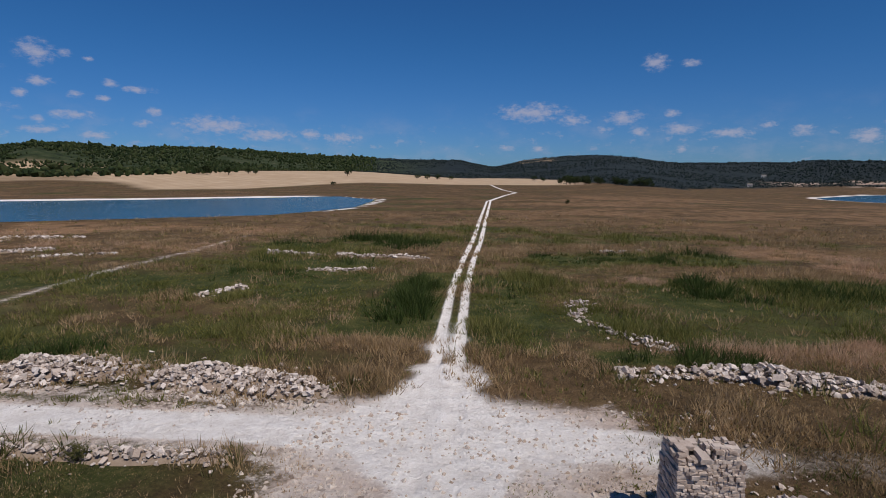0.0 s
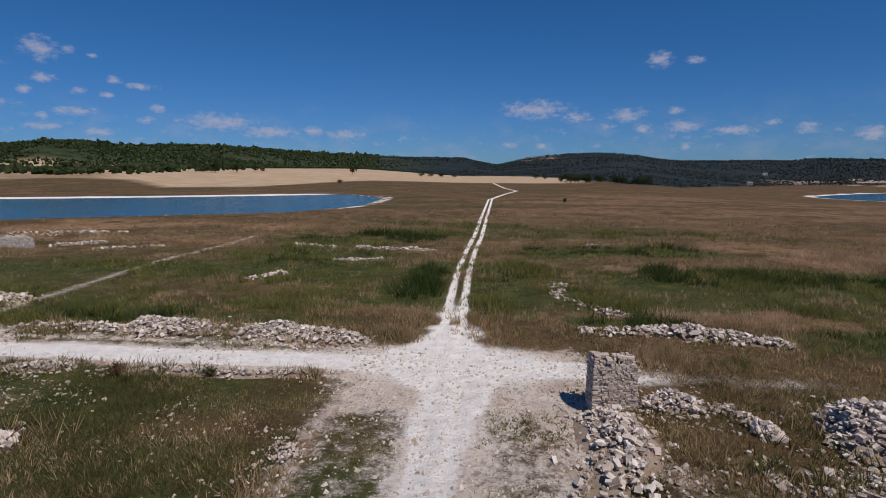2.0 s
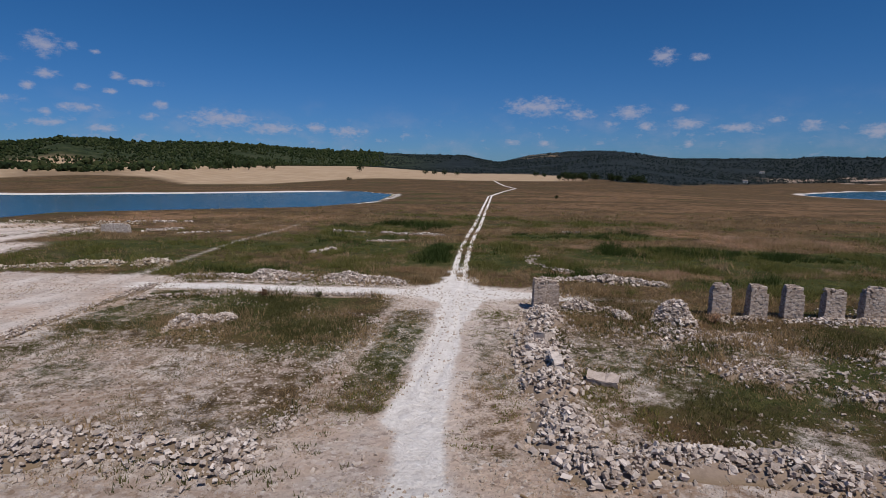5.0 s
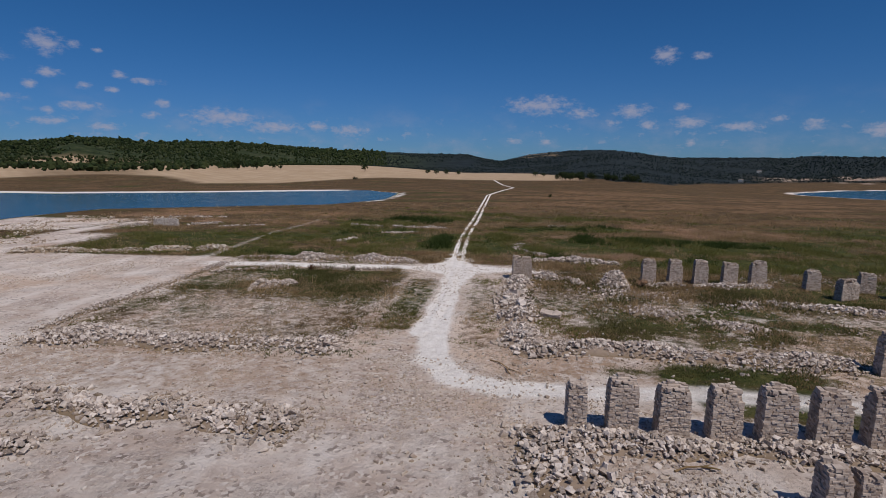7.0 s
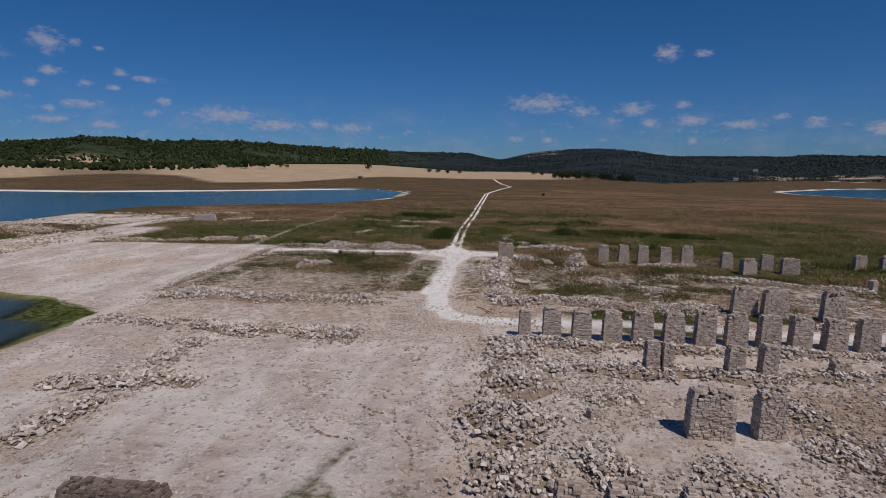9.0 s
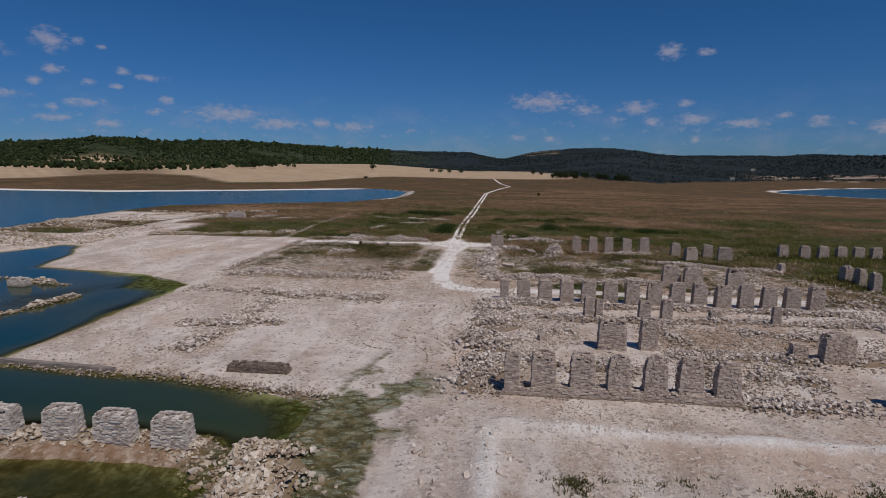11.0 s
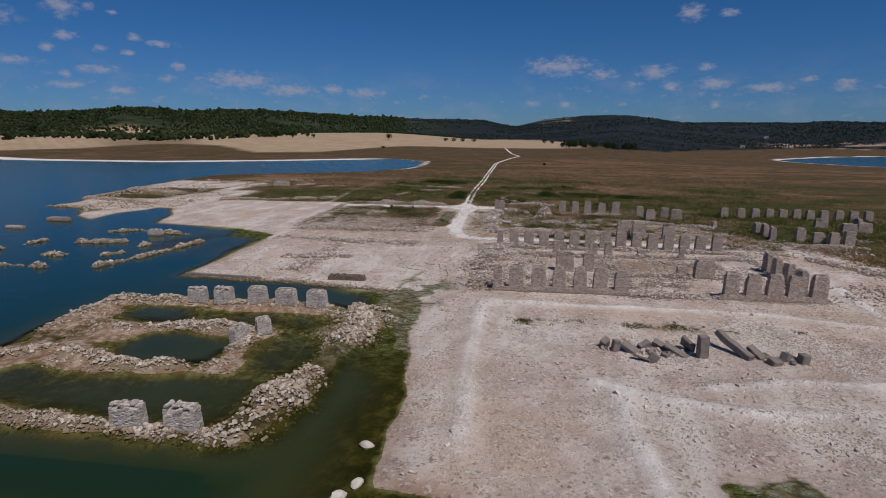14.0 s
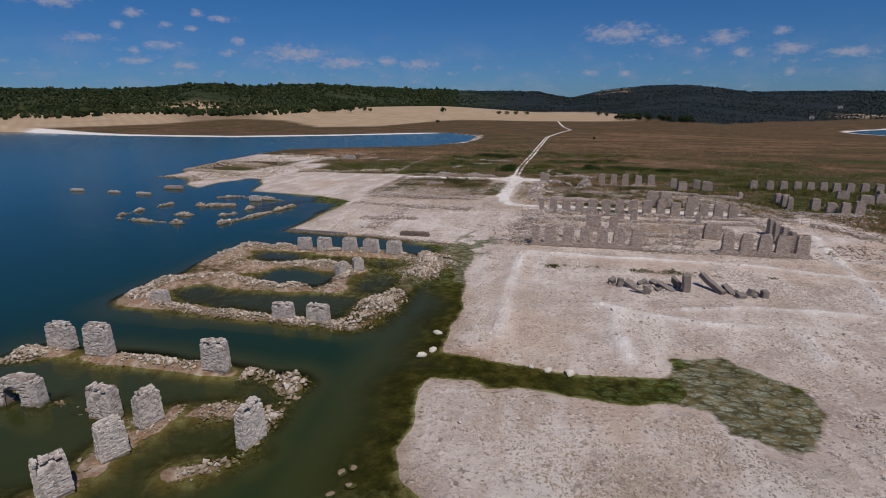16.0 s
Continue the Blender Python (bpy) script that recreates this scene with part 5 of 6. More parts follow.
def arched_wall(x, y, yaw):
    """A wall stub with a round-headed opening through it."""
    rng = np.random.RandomState(77)
    w, d, h = 3.2, 0.8, 2.3
    inside = lambda c: (abs(c[0] + 0.2) < 0.55 and c[2] < 0.95) or math.hypot(c[0] + 0.2, c[2] - 0.95) < 0.55
    bm = bmesh.new()
    rim = [(-1.5, -0.3), (-0.75, -0.3)] + [(-0.2 - 0.55 * math.cos(a * math.pi / 8), 0.95 + 0.55 * math.sin(a * math.pi / 8)) for a in range(9)] + [(0.35, -0.3), (1.5, -0.3), (1.42, 1.4), (1.0, 2.0), (0.3, 2.2), (-0.6, 2.1), (-1.2, 1.7), (-1.5, 1.1)]
    sides = [[bm.verts.new((px, py, pz)) for px, pz in rim] for py in (-d / 2 + 0.1, d / 2 - 0.1)]
    bm.faces.new(sides[0])
    bm.faces.new(sides[1][::-1])
    n = len(rim)
    for i in range(n):
        bm.faces.new((sides[0][(i + 1) % n], sides[0][i], sides[1][i], sides[1][(i + 1) % n]))
    bmesh.ops.triangulate(bm, faces=bm.faces)
    ob = thing("arched_wall", to_mesh("arched_wall", bm, MORTAR), "white ruined wall stub with an arched opening in shallow water", "stone wall", m=pose(x, y, ground_z(x, y) + 0.1, 0, 0, yaw))
    keep = [s for s in pier_stones(rng, w, d, h) if not (s[2] in (0, 2) and inside(s[0])) and s[0][2] < 2.25 - 0.42 * max(0, abs(s[0][0] - 0.3) - 0.4)]
    V = np.concatenate([box_stone(rng, *s) for s in keep])
    F = (CUBE_F[None] + (np.arange(len(keep)) * 8)[:, None, None]).reshape(-1, 4)
    part("stonework", mesh_from("stonework", V, F, WHITE_MASON), ob, "", "stuff")


arched_wall(-22.0, -86.9, 10)


# ---------------------------------------------------------------- fallen blocks
def block(x, y, size, rot, lift=0.0, label="grey concrete block fallen on its side on the gravel", seed=1, name="fallen_block"):
    """A cast block with chipped corners and worn edges."""
    rng = np.random.RandomState(seed)
    bm = bmesh.new()
    bmesh.ops.create_cube(bm, size=1.0)
    bmesh.ops.scale(bm, vec=size, verts=bm.verts)
    bmesh.ops.subdivide_edges(bm, edges=[e for e in bm.edges if e.calc_length() > 0.9], cuts=3)
    rough = 0.026 if name == "fallen_block" else 0.09
    bmesh.ops.bevel(bm, geom=[e for e in bm.edges if len(e.link_faces) == 2 and e.calc_face_angle(0) > 0.8], offset=0.035, segments=2, affect="EDGES")
    for v in bm.verts:
        v.co += Vector(rng.uniform(-rough, rough, 3))
    me = to_mesh(name, bm, SLAB)
    return thing(name, me, label, "concrete block", group="fallen blocks on the shore", m=pose(x, y, ground_z(x, y) + lift, *rot))


block(22.6, -56.4, (0.66, 0.56, 1.85), (4, -3, 12), 0.78, "grey concrete block standing upright on the gravel", 1)
block(25.5, -55.6, (0.60, 2.1, 0.48), (18, 4, 33), 0.42, "long concrete beam fallen against the bank", 2)
block(24.72, -54.36, (0.58, 1.2, 0.46), (24, 6, 31), 0.95, "broken end of a concrete beam tipped up", 3)
block(21.9, -55.3, (0.30, 1.2, 1.0), (28, -22, 24), 0.55, "thick slab leaning behind an upright block", 4)
block(16.5, -56.0, (0.55, 0.42, 1.0), (5, 9, 16), 0.38, "small concrete block standing among debris", 5)
block(17.5, -56.0, (1.25, 0.75, 0.32), (14, 30, -24), 0.32, "tilted concrete slab with broken ends", 6)
block(15.8, -55.3, (0.62, 0.5, 0.75), (24, -22, 34), 0.30, "small concrete block fallen among debris", 7)
block(18.7, -55.4, (0.95, 0.5, 0.62), (16, -20, 26), 0.26, "rounded chunk of broken concrete", 8)
block(20.9, -56.0, (1.9, 0.6, 0.22), (12, 20, -32), 0.24, "thin slab tipped on the debris", 9)
block(20.0, -55.0, (1.2, 0.62, 0.26), (10, 16, -34), 0.26, "thin slab tipped on the debris", 10)
block(18.2, -57.5, (1.5, 0.42, 0.16), (-30, 12, -20), 0.2, "thin slab tipped on the debris", 11)
block(18.9, -57.6, (0.6, 0.5, 0.7), (20, 28, 40), 0.28, "broken concrete chunk standing on its edge", 12)
block(26.6, -55.7, (1.3, 0.6, 0.30), (14, 30, -50), 0.34, "tilted concrete slab with broken ends", 13)
block(27.4, -56.9, (0.8, 0.7, 0.45), (10, 4, 20), 0.18, "small concrete block lying among debris", 14)
block(28.7, -55.9, (0.9, 0.6, 0.5), (4, 24, 30), 0.25, "small concrete block lying among debris", 15)
block(29.6, -56.3, (0.6, 0.6, 0.75), (4, 4, 10), 0.32, "small concrete block standing among debris", 16)
for i in range(14):
    u = random.Random(880 + i)
    x = u.choice((u.uniform(18.4, 21.6), u.uniform(26.4, 29.8)))
    block(x, -55.9 + u.uniform(-1.0, 0.9), (u.uniform(0.25, 0.6), u.uniform(0.2, 0.45), u.uniform(0.14, 0.36)), (u.uniform(-35, 35), u.uniform(-35, 35), u.uniform(0, 180)), 0.1, "broken lump of concrete lying on the gravel", 40 + i)
rubble_wall([(15.2, -55.4), (19, -55.6), (22, -55.6)], 1.3, 0.15, 80, 0.24, STONE, "heap of broken concrete and stones round fallen blocks", 140)
rubble_wall([(27, -56.2), (30, -56)], 1.1, 0.15, 40, 0.24, STONE, "heap of broken concrete and stones round fallen blocks", 141)


# ---------------------------------------------------------------- single boulders
def boulder(x, y, size, seed, label="smooth white boulder at the water's edge", mat=None, flat=0.7):
    rng = np.random.RandomState(seed)
    bm = bmesh.new()
    bmesh.ops.create_icosphere(bm, subdivisions=2, radius=size)
    for v in bm.verts:
        n = 1 + 0.35 * (noise.noise(v.co / size * 1.1 + Vector((seed, 0, 0)))) + rng.uniform(-0.05, 0.05)
        v.co = Vector((v.co.x * 1.25, v.co.y * 0.9, v.co.z * flat)) * n
    return thing("boulder", to_mesh("boulder", bm, mat or CHALK), label, "boulder", group="boulders by the water", m=pose(x, y, max(ground_z(x, y), WATER_Z - 0.08) + size * flat * 0.35, 0, 0, seed * 41))


for i, (x, y, r) in enumerate(((10.3, -75.2, 0.28), (11.8, -75.3, 0.36), (9.1, -74.9, 0.2), (1.2, -70.6, 0.32), (1.0, -74.8, 0.34), (1.6, -73.8, 0.30))):
    boulder(x, y, r, i + 1)
for i, (x, y) in enumerate(((0.5, -88.4), (0.9, -87.9), (1.3, -89.2), (0.6, -90.0))):
    boulder(x, y, 0.26, i + 20, "flat pale stone just under the water", PALE, 0.3)
for i, (x, y, size, rot) in enumerate(((7.0, -0.8, (1.5, 0.9, 0.45), (8, 6, -14)), (4.9, 0.6, (0.5, 1.3, 1.0), (10, -8, 10)), (3.9, 3.0, (0.9, 0.7, 0.6), (12, 8, 30)), (10.6, 11.6, (0.8, 0.6, 0.4), (6, 16, -30)), (4.6, 5.4, (1.1, 0.8, 0.7), (-10, 12, 50)))):
    rock = block(x, y, size, rot, size[2] * 0.3, "rough grey limestone slab among rubble and weeds", 60 + i, "rock_slab")
    tagged(rock, category="rock")
    rock.data.materials[0] = STONE


def branch(x, y, length, yaw):
    """A dry bent stick with a fork."""
    cu = bpy.data.curves.new("dry_branch", "CURVE")
    cu.dimensions, cu.bevel_depth, cu.bevel_resolution = "3D", 0.045, 2
    for pts in (((0, 0, 0.05), (0.3, 0.04, 0.12), (0.65, -0.03, 0.14), (1, 0.06, 0.08)), ((0.6, -0.02, 0.14), (0.8, -0.14, 0.16), (0.95, -0.18, 0.1))):
        sp = cu.splines.new("POLY")
        sp.points.add(len(pts) - 1)
        for i, (p, q) in enumerate(zip(sp.points, pts)):
            p.co, p.radius = (q[0] * length, q[1] * length, q[2], 1), 1.0 - 0.2 * i
    cu.materials.append(DRY_GRASS)
    thing("dry_branch", cu, "bleached dry branch lying on bare earth", "branch", m=pose(x, y, ground_z(x, y), 0, 0, yaw))


branch(9.8, -21.8, 1.8, 18)
branch(2.6, -10.6, 2.6, -52)
branch(26.2, -50.6, 1.2, -20)

# ---------------------------------------------------------------- loose gravel and stones
def broken_crust(pts, n, seed):
    """A line of small dark clods turned up where a tyre broke the crust."""
    rng = np.random.RandomState(seed)
    pts = np.array(pts, float)
    along = np.concatenate([[0], np.cumsum(np.hypot(*np.diff(pts, axis=0).T))])
    u = np.sort(rng.rand(n)) * along[-1]
    u = np.round(u / 0.42) * 0.42 + rng.normal(0, 0.06, n)
    x, y = np.interp(u, along, pts[:, 0]) + rng.normal(0, 0.035, n), np.interp(u, along, pts[:, 1]) + rng.normal(0, 0.035, n)
    sz = rng.uniform(0.03, 0.07, n)
    thing("clods", chips_mesh("clods", rng, np.stack([x, y, surface(x, y)["z"] + 0.01], 1), sz, BED), "dark clods of crust turned up along a tyre mark", "clods", "stuff")


for i, pts in enumerate((((-0.6, -31.2), (-0.2, -33.2), (0.9, -34.9), (1.2, -37)), ((1.0, -31.4), (2.1, -32.8), (2.9, -34.4), (3.2, -36.6)), ((-4.2, -33.6), (-3.4, -34.2), (-1.9, -34.4)), ((-2.6, -30.8), (-1.6, -31.6), (-1.0, -31.7)))):
    broken_crust(pts, 90, 820 + i)
dry = lambda S: smooth(S["d"], 0.4, 1.5)
scatter("gravel", "loose chalk stones strewn over the shore flats", 34000, (2, 45, -74, -42), GRAVEL, 0.04, lambda x, y, S: dry(S) * (0.15 + 0.85 * smooth(fbm(x, y, 7, 61, 4), 0.45, 0.65)) * (1 - 0.8 * S["road"]), 201, "gravel")
scatter("gravel", "loose chalk stones strewn over the southern bank", 16000, (2, 34, -98, -77), GRAVEL, 0.045, lambda x, y, S: dry(S) * (0.12 + 0.88 * smooth(fbm(x, y, 6, 66, 4), 0.48, 0.66)), 202, "gravel")
scatter("gravel", "loose chalk stones strewn beside the track", 13000, (-14, 10, -20, 24), GRAVEL, 0.036, lambda x, y, S: (1 - S["grass"]) ** 2 * np.clip(1 - 3 * S["road"], 0, 1) * (0.25 + 0.75 * smooth(fbm(x, y, 3, 71, 3), 0.42, 0.6)), 203, "gravel")
scatter("loose_stones", "broken stones covering the floor of the large ruin", 12000, (5, 40, -42, -19), STONE, 0.06, lambda x, y, S: 0.06 + 0.94 * smooth(fbm(x, y, 5, 81, 4), 0.46, 0.58), 204)
scatter("loose_stones", "broken stones in the weeds of the eastern plot", 7000, (3, 46, -16, 20), STONE, 0.062, lambda x, y, S: np.maximum(smooth(fbm(x, y, 5, 86, 4), 0.45, 0.6), rect(x, y, 4, 10, -2, 9, 2)) * (1 - S["road"]), 205)
scatter("loose_stones", "broken stones in the weeds of the western plot", 7000, (-29, -5.5, -12, 22), STONE, 0.05, lambda x, y, S: (1 - 0.7 * S["grass"]) * (smooth(fbm(x, y, 4, 91, 4), 0.45, 0.6) + 0.5 * rect(x, y, -28, -8, -9, 3, 2)) * (1 - S["road"]), 206)
scatter("gravel", "loose chalk stones strewn over the western flat", 14000, (-60, 5, -43, 20), GRAVEL, 0.05, lambda x, y, S: dry(S) * (1 - S["grass"]) * smooth(fbm(x, y, 6, 96, 4), 0.5, 0.66), 207, "gravel")
scatter("loose_stones", "stones lying in the mud of the island ruins", 7000, (-31, -3, -95, -48), PALE, 0.075, lambda x, y, S: smooth(S["z"], WATER_Z - 0.35, WATER_Z - 0.05) * smooth(fbm(x, y, 4, 99, 4), 0.42, 0.6) * (S["d"] < 0), 208)
scatter("loose_stones", "stones strewn on the far spit by the lake", 2600, (-98, -62, 0, 66), PALE, 0.15, lambda x, y, S: dry(S) * smooth(fbm(x, y, 7, 101, 4), 0.45, 0.6), 209)
scatter("loose_stones", "stones in the gravel by the eastern ruins", 2400, (38, 62, -42, -4), STONE, 0.10, lambda x, y, S: smooth(fbm(x, y, 6, 103, 4), 0.45, 0.6), 210)


scatter("loose_stones", "white stones lying in clusters on the southern bank", 700, (2, 34, -98, -77), GRAVEL, 0.095, lambda x, y, S: dry(S) * smooth(fbm(x, y, 5, 151, 4), 0.54, 0.64), 211)
scatter("loose_stones", "white stones lying in clusters on the shore flats", 1300, (2, 45, -74, -43), GRAVEL, 0.085, lambda x, y, S: dry(S) * smooth(fbm(x, y, 6, 153, 4), 0.52, 0.64), 212)
scatter("loose_stones", "white stones lying on the flat beside the track", 1500, (-26, 5, -42, -8), GRAVEL, 0.07, lambda x, y, S: dry(S) * np.clip(1 - 1.8 * S["road"], 0, 1) * (0.1 + smooth(fbm(x, y, 6, 157, 4), 0.5, 0.64)), 213)


# ---------------------------------------------------------------- grass
def tufts(name, label, n, box, mat, weight, seed, tall=0.45, blades=7, width=0.022, spread=0.22, category="grass", sown=None):
    rng = np.random.RandomState(seed)
    x, y = rng.uniform(box[0], box[1], n * 7), rng.uniform(box[2], box[3], n * 7)
    if sown:
        pick = rng.rand(n * 7) < sown(x, y)
        x, y = x[pick], y[pick]
    s = surface(x, y)
    clump = 0.12 + 0.88 * smooth(fbm(x, y, 2.6, seed, 3), 0.40, 0.58)
    ok = np.nonzero(rng.rand(len(x)) < weight(x, y, s) * clump)[0][:n]
    x, y, z = x[ok], y[ok], s["z"][ok]
    c = len(ok)
    if not c:
        return
    thick = 0.35 + 0.65 * s["grass"][ok]
    far = 1 + np.clip((y - 20) / 60, 0, 2.2)
    H = tall * (0.25 + 1.3 * smooth(vnoise(x, y, 4.5, seed), 0.2, 0.9)) * rng.uniform(0.7, 1.3, c) * thick
    ang = rng.uniform(0, 6.283, (c, blades))
    rad = spread * far[:, None] * rng.rand(c, blades) ** 0.5
    bx, by = x[:, None] + np.cos(ang) * rad, y[:, None] + np.sin(ang) * rad
    hb = H[:, None] * rng.uniform(0.55, 1.15, (c, blades))
    turn = rng.uniform(0, 3.1416, (c, blades))
    wb = width * far[:, None] * rng.uniform(0.6, 1.4, (c, blades))
    dx, dy = np.cos(turn) * wb, np.sin(turn) * wb
    lean = hb * rng.uniform(0.15, 0.95, (c, blades))
    la = ang + rng.normal(0, 0.5, (c, blades))
    zz = np.repeat(z[:, None], blades, 1) - 0.03
    V = np.stack([np.stack([bx - dx, by - dy, zz], -1), np.stack([bx + dx, by + dy, zz], -1), np.stack([bx + np.cos(la) * lean, by + np.sin(la) * lean, zz + hb], -1)], 2).reshape(-1, 3)
    thing(name, mesh_from(name, V, np.arange(len(V)).reshape(-1, 3), mat), label, category, "stuff")


near = lambda x, y: smooth(-np.hypot(x, y + 5), -135, -40) / (1 + (np.hypot(x, y + 5) / 45) ** 2)
tufts("dry_grass", "tall dry brown grass of the meadow", 56000, (-85, 85, 16, 130), DRY_GRASS, lambda x, y, S: S["grass"] * (1.0 - 0.9 * smooth(S["green"], 0.2, 0.7)), 301, 0.38, sown=lambda x, y: near(x, y) * 1.6)
tufts("green_grass", "tall green grass and reeds of the meadow", 44000, (-85, 85, 16, 130), GREEN_GRASS, lambda x, y, S: S["grass"] * (0.12 + 0.88 * smooth(S["green"], 0.2, 0.7)), 302, 0.46, sown=lambda x, y: near(x, y) * 1.6)
tufts("green_grass", "green weeds in the plots between the ruins", 24000, (-29, 46, -13, 18), SHADED_WEED, lambda x, y, S: S["grass"] * (0.35 + 0.65 * S["green"]), 303, 0.17, width=0.02, spread=0.26)
tufts("dry_grass", "dry stalks in the plots between the ruins", 17000, (-29, 46, -13, 18), DRY_GRASS, lambda x, y, S: 0.04 * (1 - np.clip(S["road"] * 4, 0, 1)) + S["grass"] * (1.0 - 0.6 * S["green"]), 304, 0.2, width=0.018)
tufts("weeds", "low dark weeds dotted along the track", 2600, (-9, 9, -8, 24), GREEN_GRASS, lambda x, y, S: np.clip(1 - 3.0 * S["road"], 0, 1) * smooth(fbm(x, y, 2.5, 111, 3), 0.4, 0.6), 305, 0.16, 6, 0.03, 0.12, "weeds")
tufts("green_grass", "green grass round the eastern ruins", 9000, (40, 92, -60, 16), GREEN_GRASS, lambda x, y, S: S["grass"] * (0.2 + 0.8 * S["green"]), 306, 0.5, width=0.08, spread=0.3)
tufts("dry_grass", "dry grass of the eastern slope", 6000, (40, 92, -70, 16), DRY_GRASS, lambda x, y, S: S["grass"] * (1 - 0.8 * S["green"]), 307, 0.4, width=0.08, spread=0.3)
tufts("weeds", "line of weeds along the shore road", 1300, (8, 33, -53, -48), SHADED_WEED, lambda x, y, S: np.exp(-((y + 50.4) / 0.7) ** 2) * smooth(fbm(x, y, 1.6, 121, 3), 0.42, 0.62), 308, 0.55, 6, 0.035, 0.14, "weeds")
tufts("weeds", "sparse dry weeds among the wall rubble", 3200, (-29, 30, -12, 26), DRY_GRASS, lambda x, y, S: 0.5 * np.clip(1 - 3 * S["road"], 0, 1) * smooth(fbm(x, y, 3, 117, 3), 0.4, 0.6), 309, 0.3, 4, 0.022, 0.12, "weeds")

tufts("dry_grass", "pale pinkish straw lying in soft drifts", 30000, (-80, 60, 20, 72), STRAW, lambda x, y, S: S["grass"] * S["straw"], 313, 0.42, 9, 0.011, 0.3, sown=lambda x, y: near(x, y) * 2.0)
wall_near = lambda x, y: np.maximum.reduce([np.exp(-(line_dist(x, y, w[0]) / (0.55 * w[1])) ** 2) for w in WALLS[:16] + WALLS[-6:-5]])
tufts("weeds", "tall dry weeds growing through the tumbled walls", 3600, (-30, 30, -12, 26), DRY_GRASS, lambda x, y, S: wall_near(x, y) * (1 - S["road"]), 310, 0.55, 6, 0.022, 0.14, "weeds")
tufts("weeds", "green weeds growing through the tumbled walls", 3600, (-30, 30, -12, 26), SHADED_WEED, lambda x, y, S: wall_near(x, y) * (1 - S["road"]), 311, 0.5, 6, 0.026, 0.14, "weeds")
tufts("reeds", "dark green reeds in drifts across the meadow", 15000, (-40, 60, 20, 72), REED, lambda x, y, S: S["grass"] * S["reed"], 312, 0.75, 7, 0.024, 0.22, "reeds")

# ---------------------------------------------------------------- woods and trees
OCT_V = np.array([(1, 0, 0), (-1, 0, 0), (0, 1, 0), (0, -1, 0), (0, 0, 1), (0, 0, -0.8)], float)
OCT_F = np.array([(0, 2, 4), (2, 1, 4), (1, 3, 4), (3, 0, 4), (2, 0, 5), (1, 2, 5), (3, 1, 5), (0, 3, 5)])


def wood(name, label, n, azs, reach, tall, seed, clump=0.0, mat=None):
    """Far woodland: uneven crowns of several lumps each, over the slopes."""
    rng = np.random.RandomState(seed)
    azi = rng.uniform(azs[0], azs[1], n * 2)
    foot, crest = np.interp(azi, RIDGE[:, 0], RIDGE[:, 3]), np.interp(azi, RIDGE[:, 0], RIDGE[:, 2])
    lo, hi = foot * reach[0], crest * reach[1]
    r = lo * (hi / lo) ** rng.rand(n * 2)
    x, y = 4.7 + r * np.sin(np.radians(azi)), -57 + r * np.cos(np.radians(azi))
    ok = np.nonzero(fbm(x, y, 70, 131, 4) > clump + rng.uniform(-0.1, 0.1, n * 2))[0][:n]
    ok = ok[rng.rand(len(ok)) > 0.9 * clearing(x[ok], y[ok], azi[ok], r[ok], foot[ok])]
    x, y, r = x[ok], y[ok], r[ok]
    z = surface(x, y)["z"]
    c, lumps = len(ok), 1
    h = tall * np.exp(rng.normal(0, 0.3, c)) * np.clip(r / 800, 0.8, 1.5)
    size = h[:, None] * np.array([0.46])[None] * rng.uniform(0.8, 1.25, (c, lumps))
    up = h[:, None] * np.array([0.45])[None]
    off = rng.normal(0, 0.16, (c, lumps, 2)) * h[:, None, None]
    P = np.stack([x[:, None] + off[..., 0], y[:, None] + off[..., 1], z[:, None] + up], -1).reshape(-1, 3)
    v = np.einsum("nij,kj->nki", spins(rng, c * lumps), OCT_V) * (1 + rng.uniform(-0.3, 0.3, (c * lumps, len(OCT_V), 1))) * (size.reshape(-1) * 1.25)[:, None, None] * np.array([1, 1, 1.1]) + P[:, None]
    F = (OCT_F[None] + (np.arange(c * lumps) * len(OCT_V))[:, None, None]).reshape(-1, 3)
    thing(name, mesh_from(name, v.reshape(-1, 3), F, mat or LEAVES), label, "woodland", "stuff")


wood("woods", "dense dark pine wood on the western hill", 13000, (-64, -12), (1.02, 1.04), 2.3, 401, 0.36)
# these crowns have the haze painted into their colour
wood("woods", "dark trees covering the far hills, blued with distance haze", 15000, (-14, 48), (1.0, 1.03), 1.3, 402, 0.40, HAZED_TREES)
wood("scrub", "scattered round bushes at the edge of the fields", 900, (-64, -22), (0.88, 0.68), 4.2, 403, 0.44)


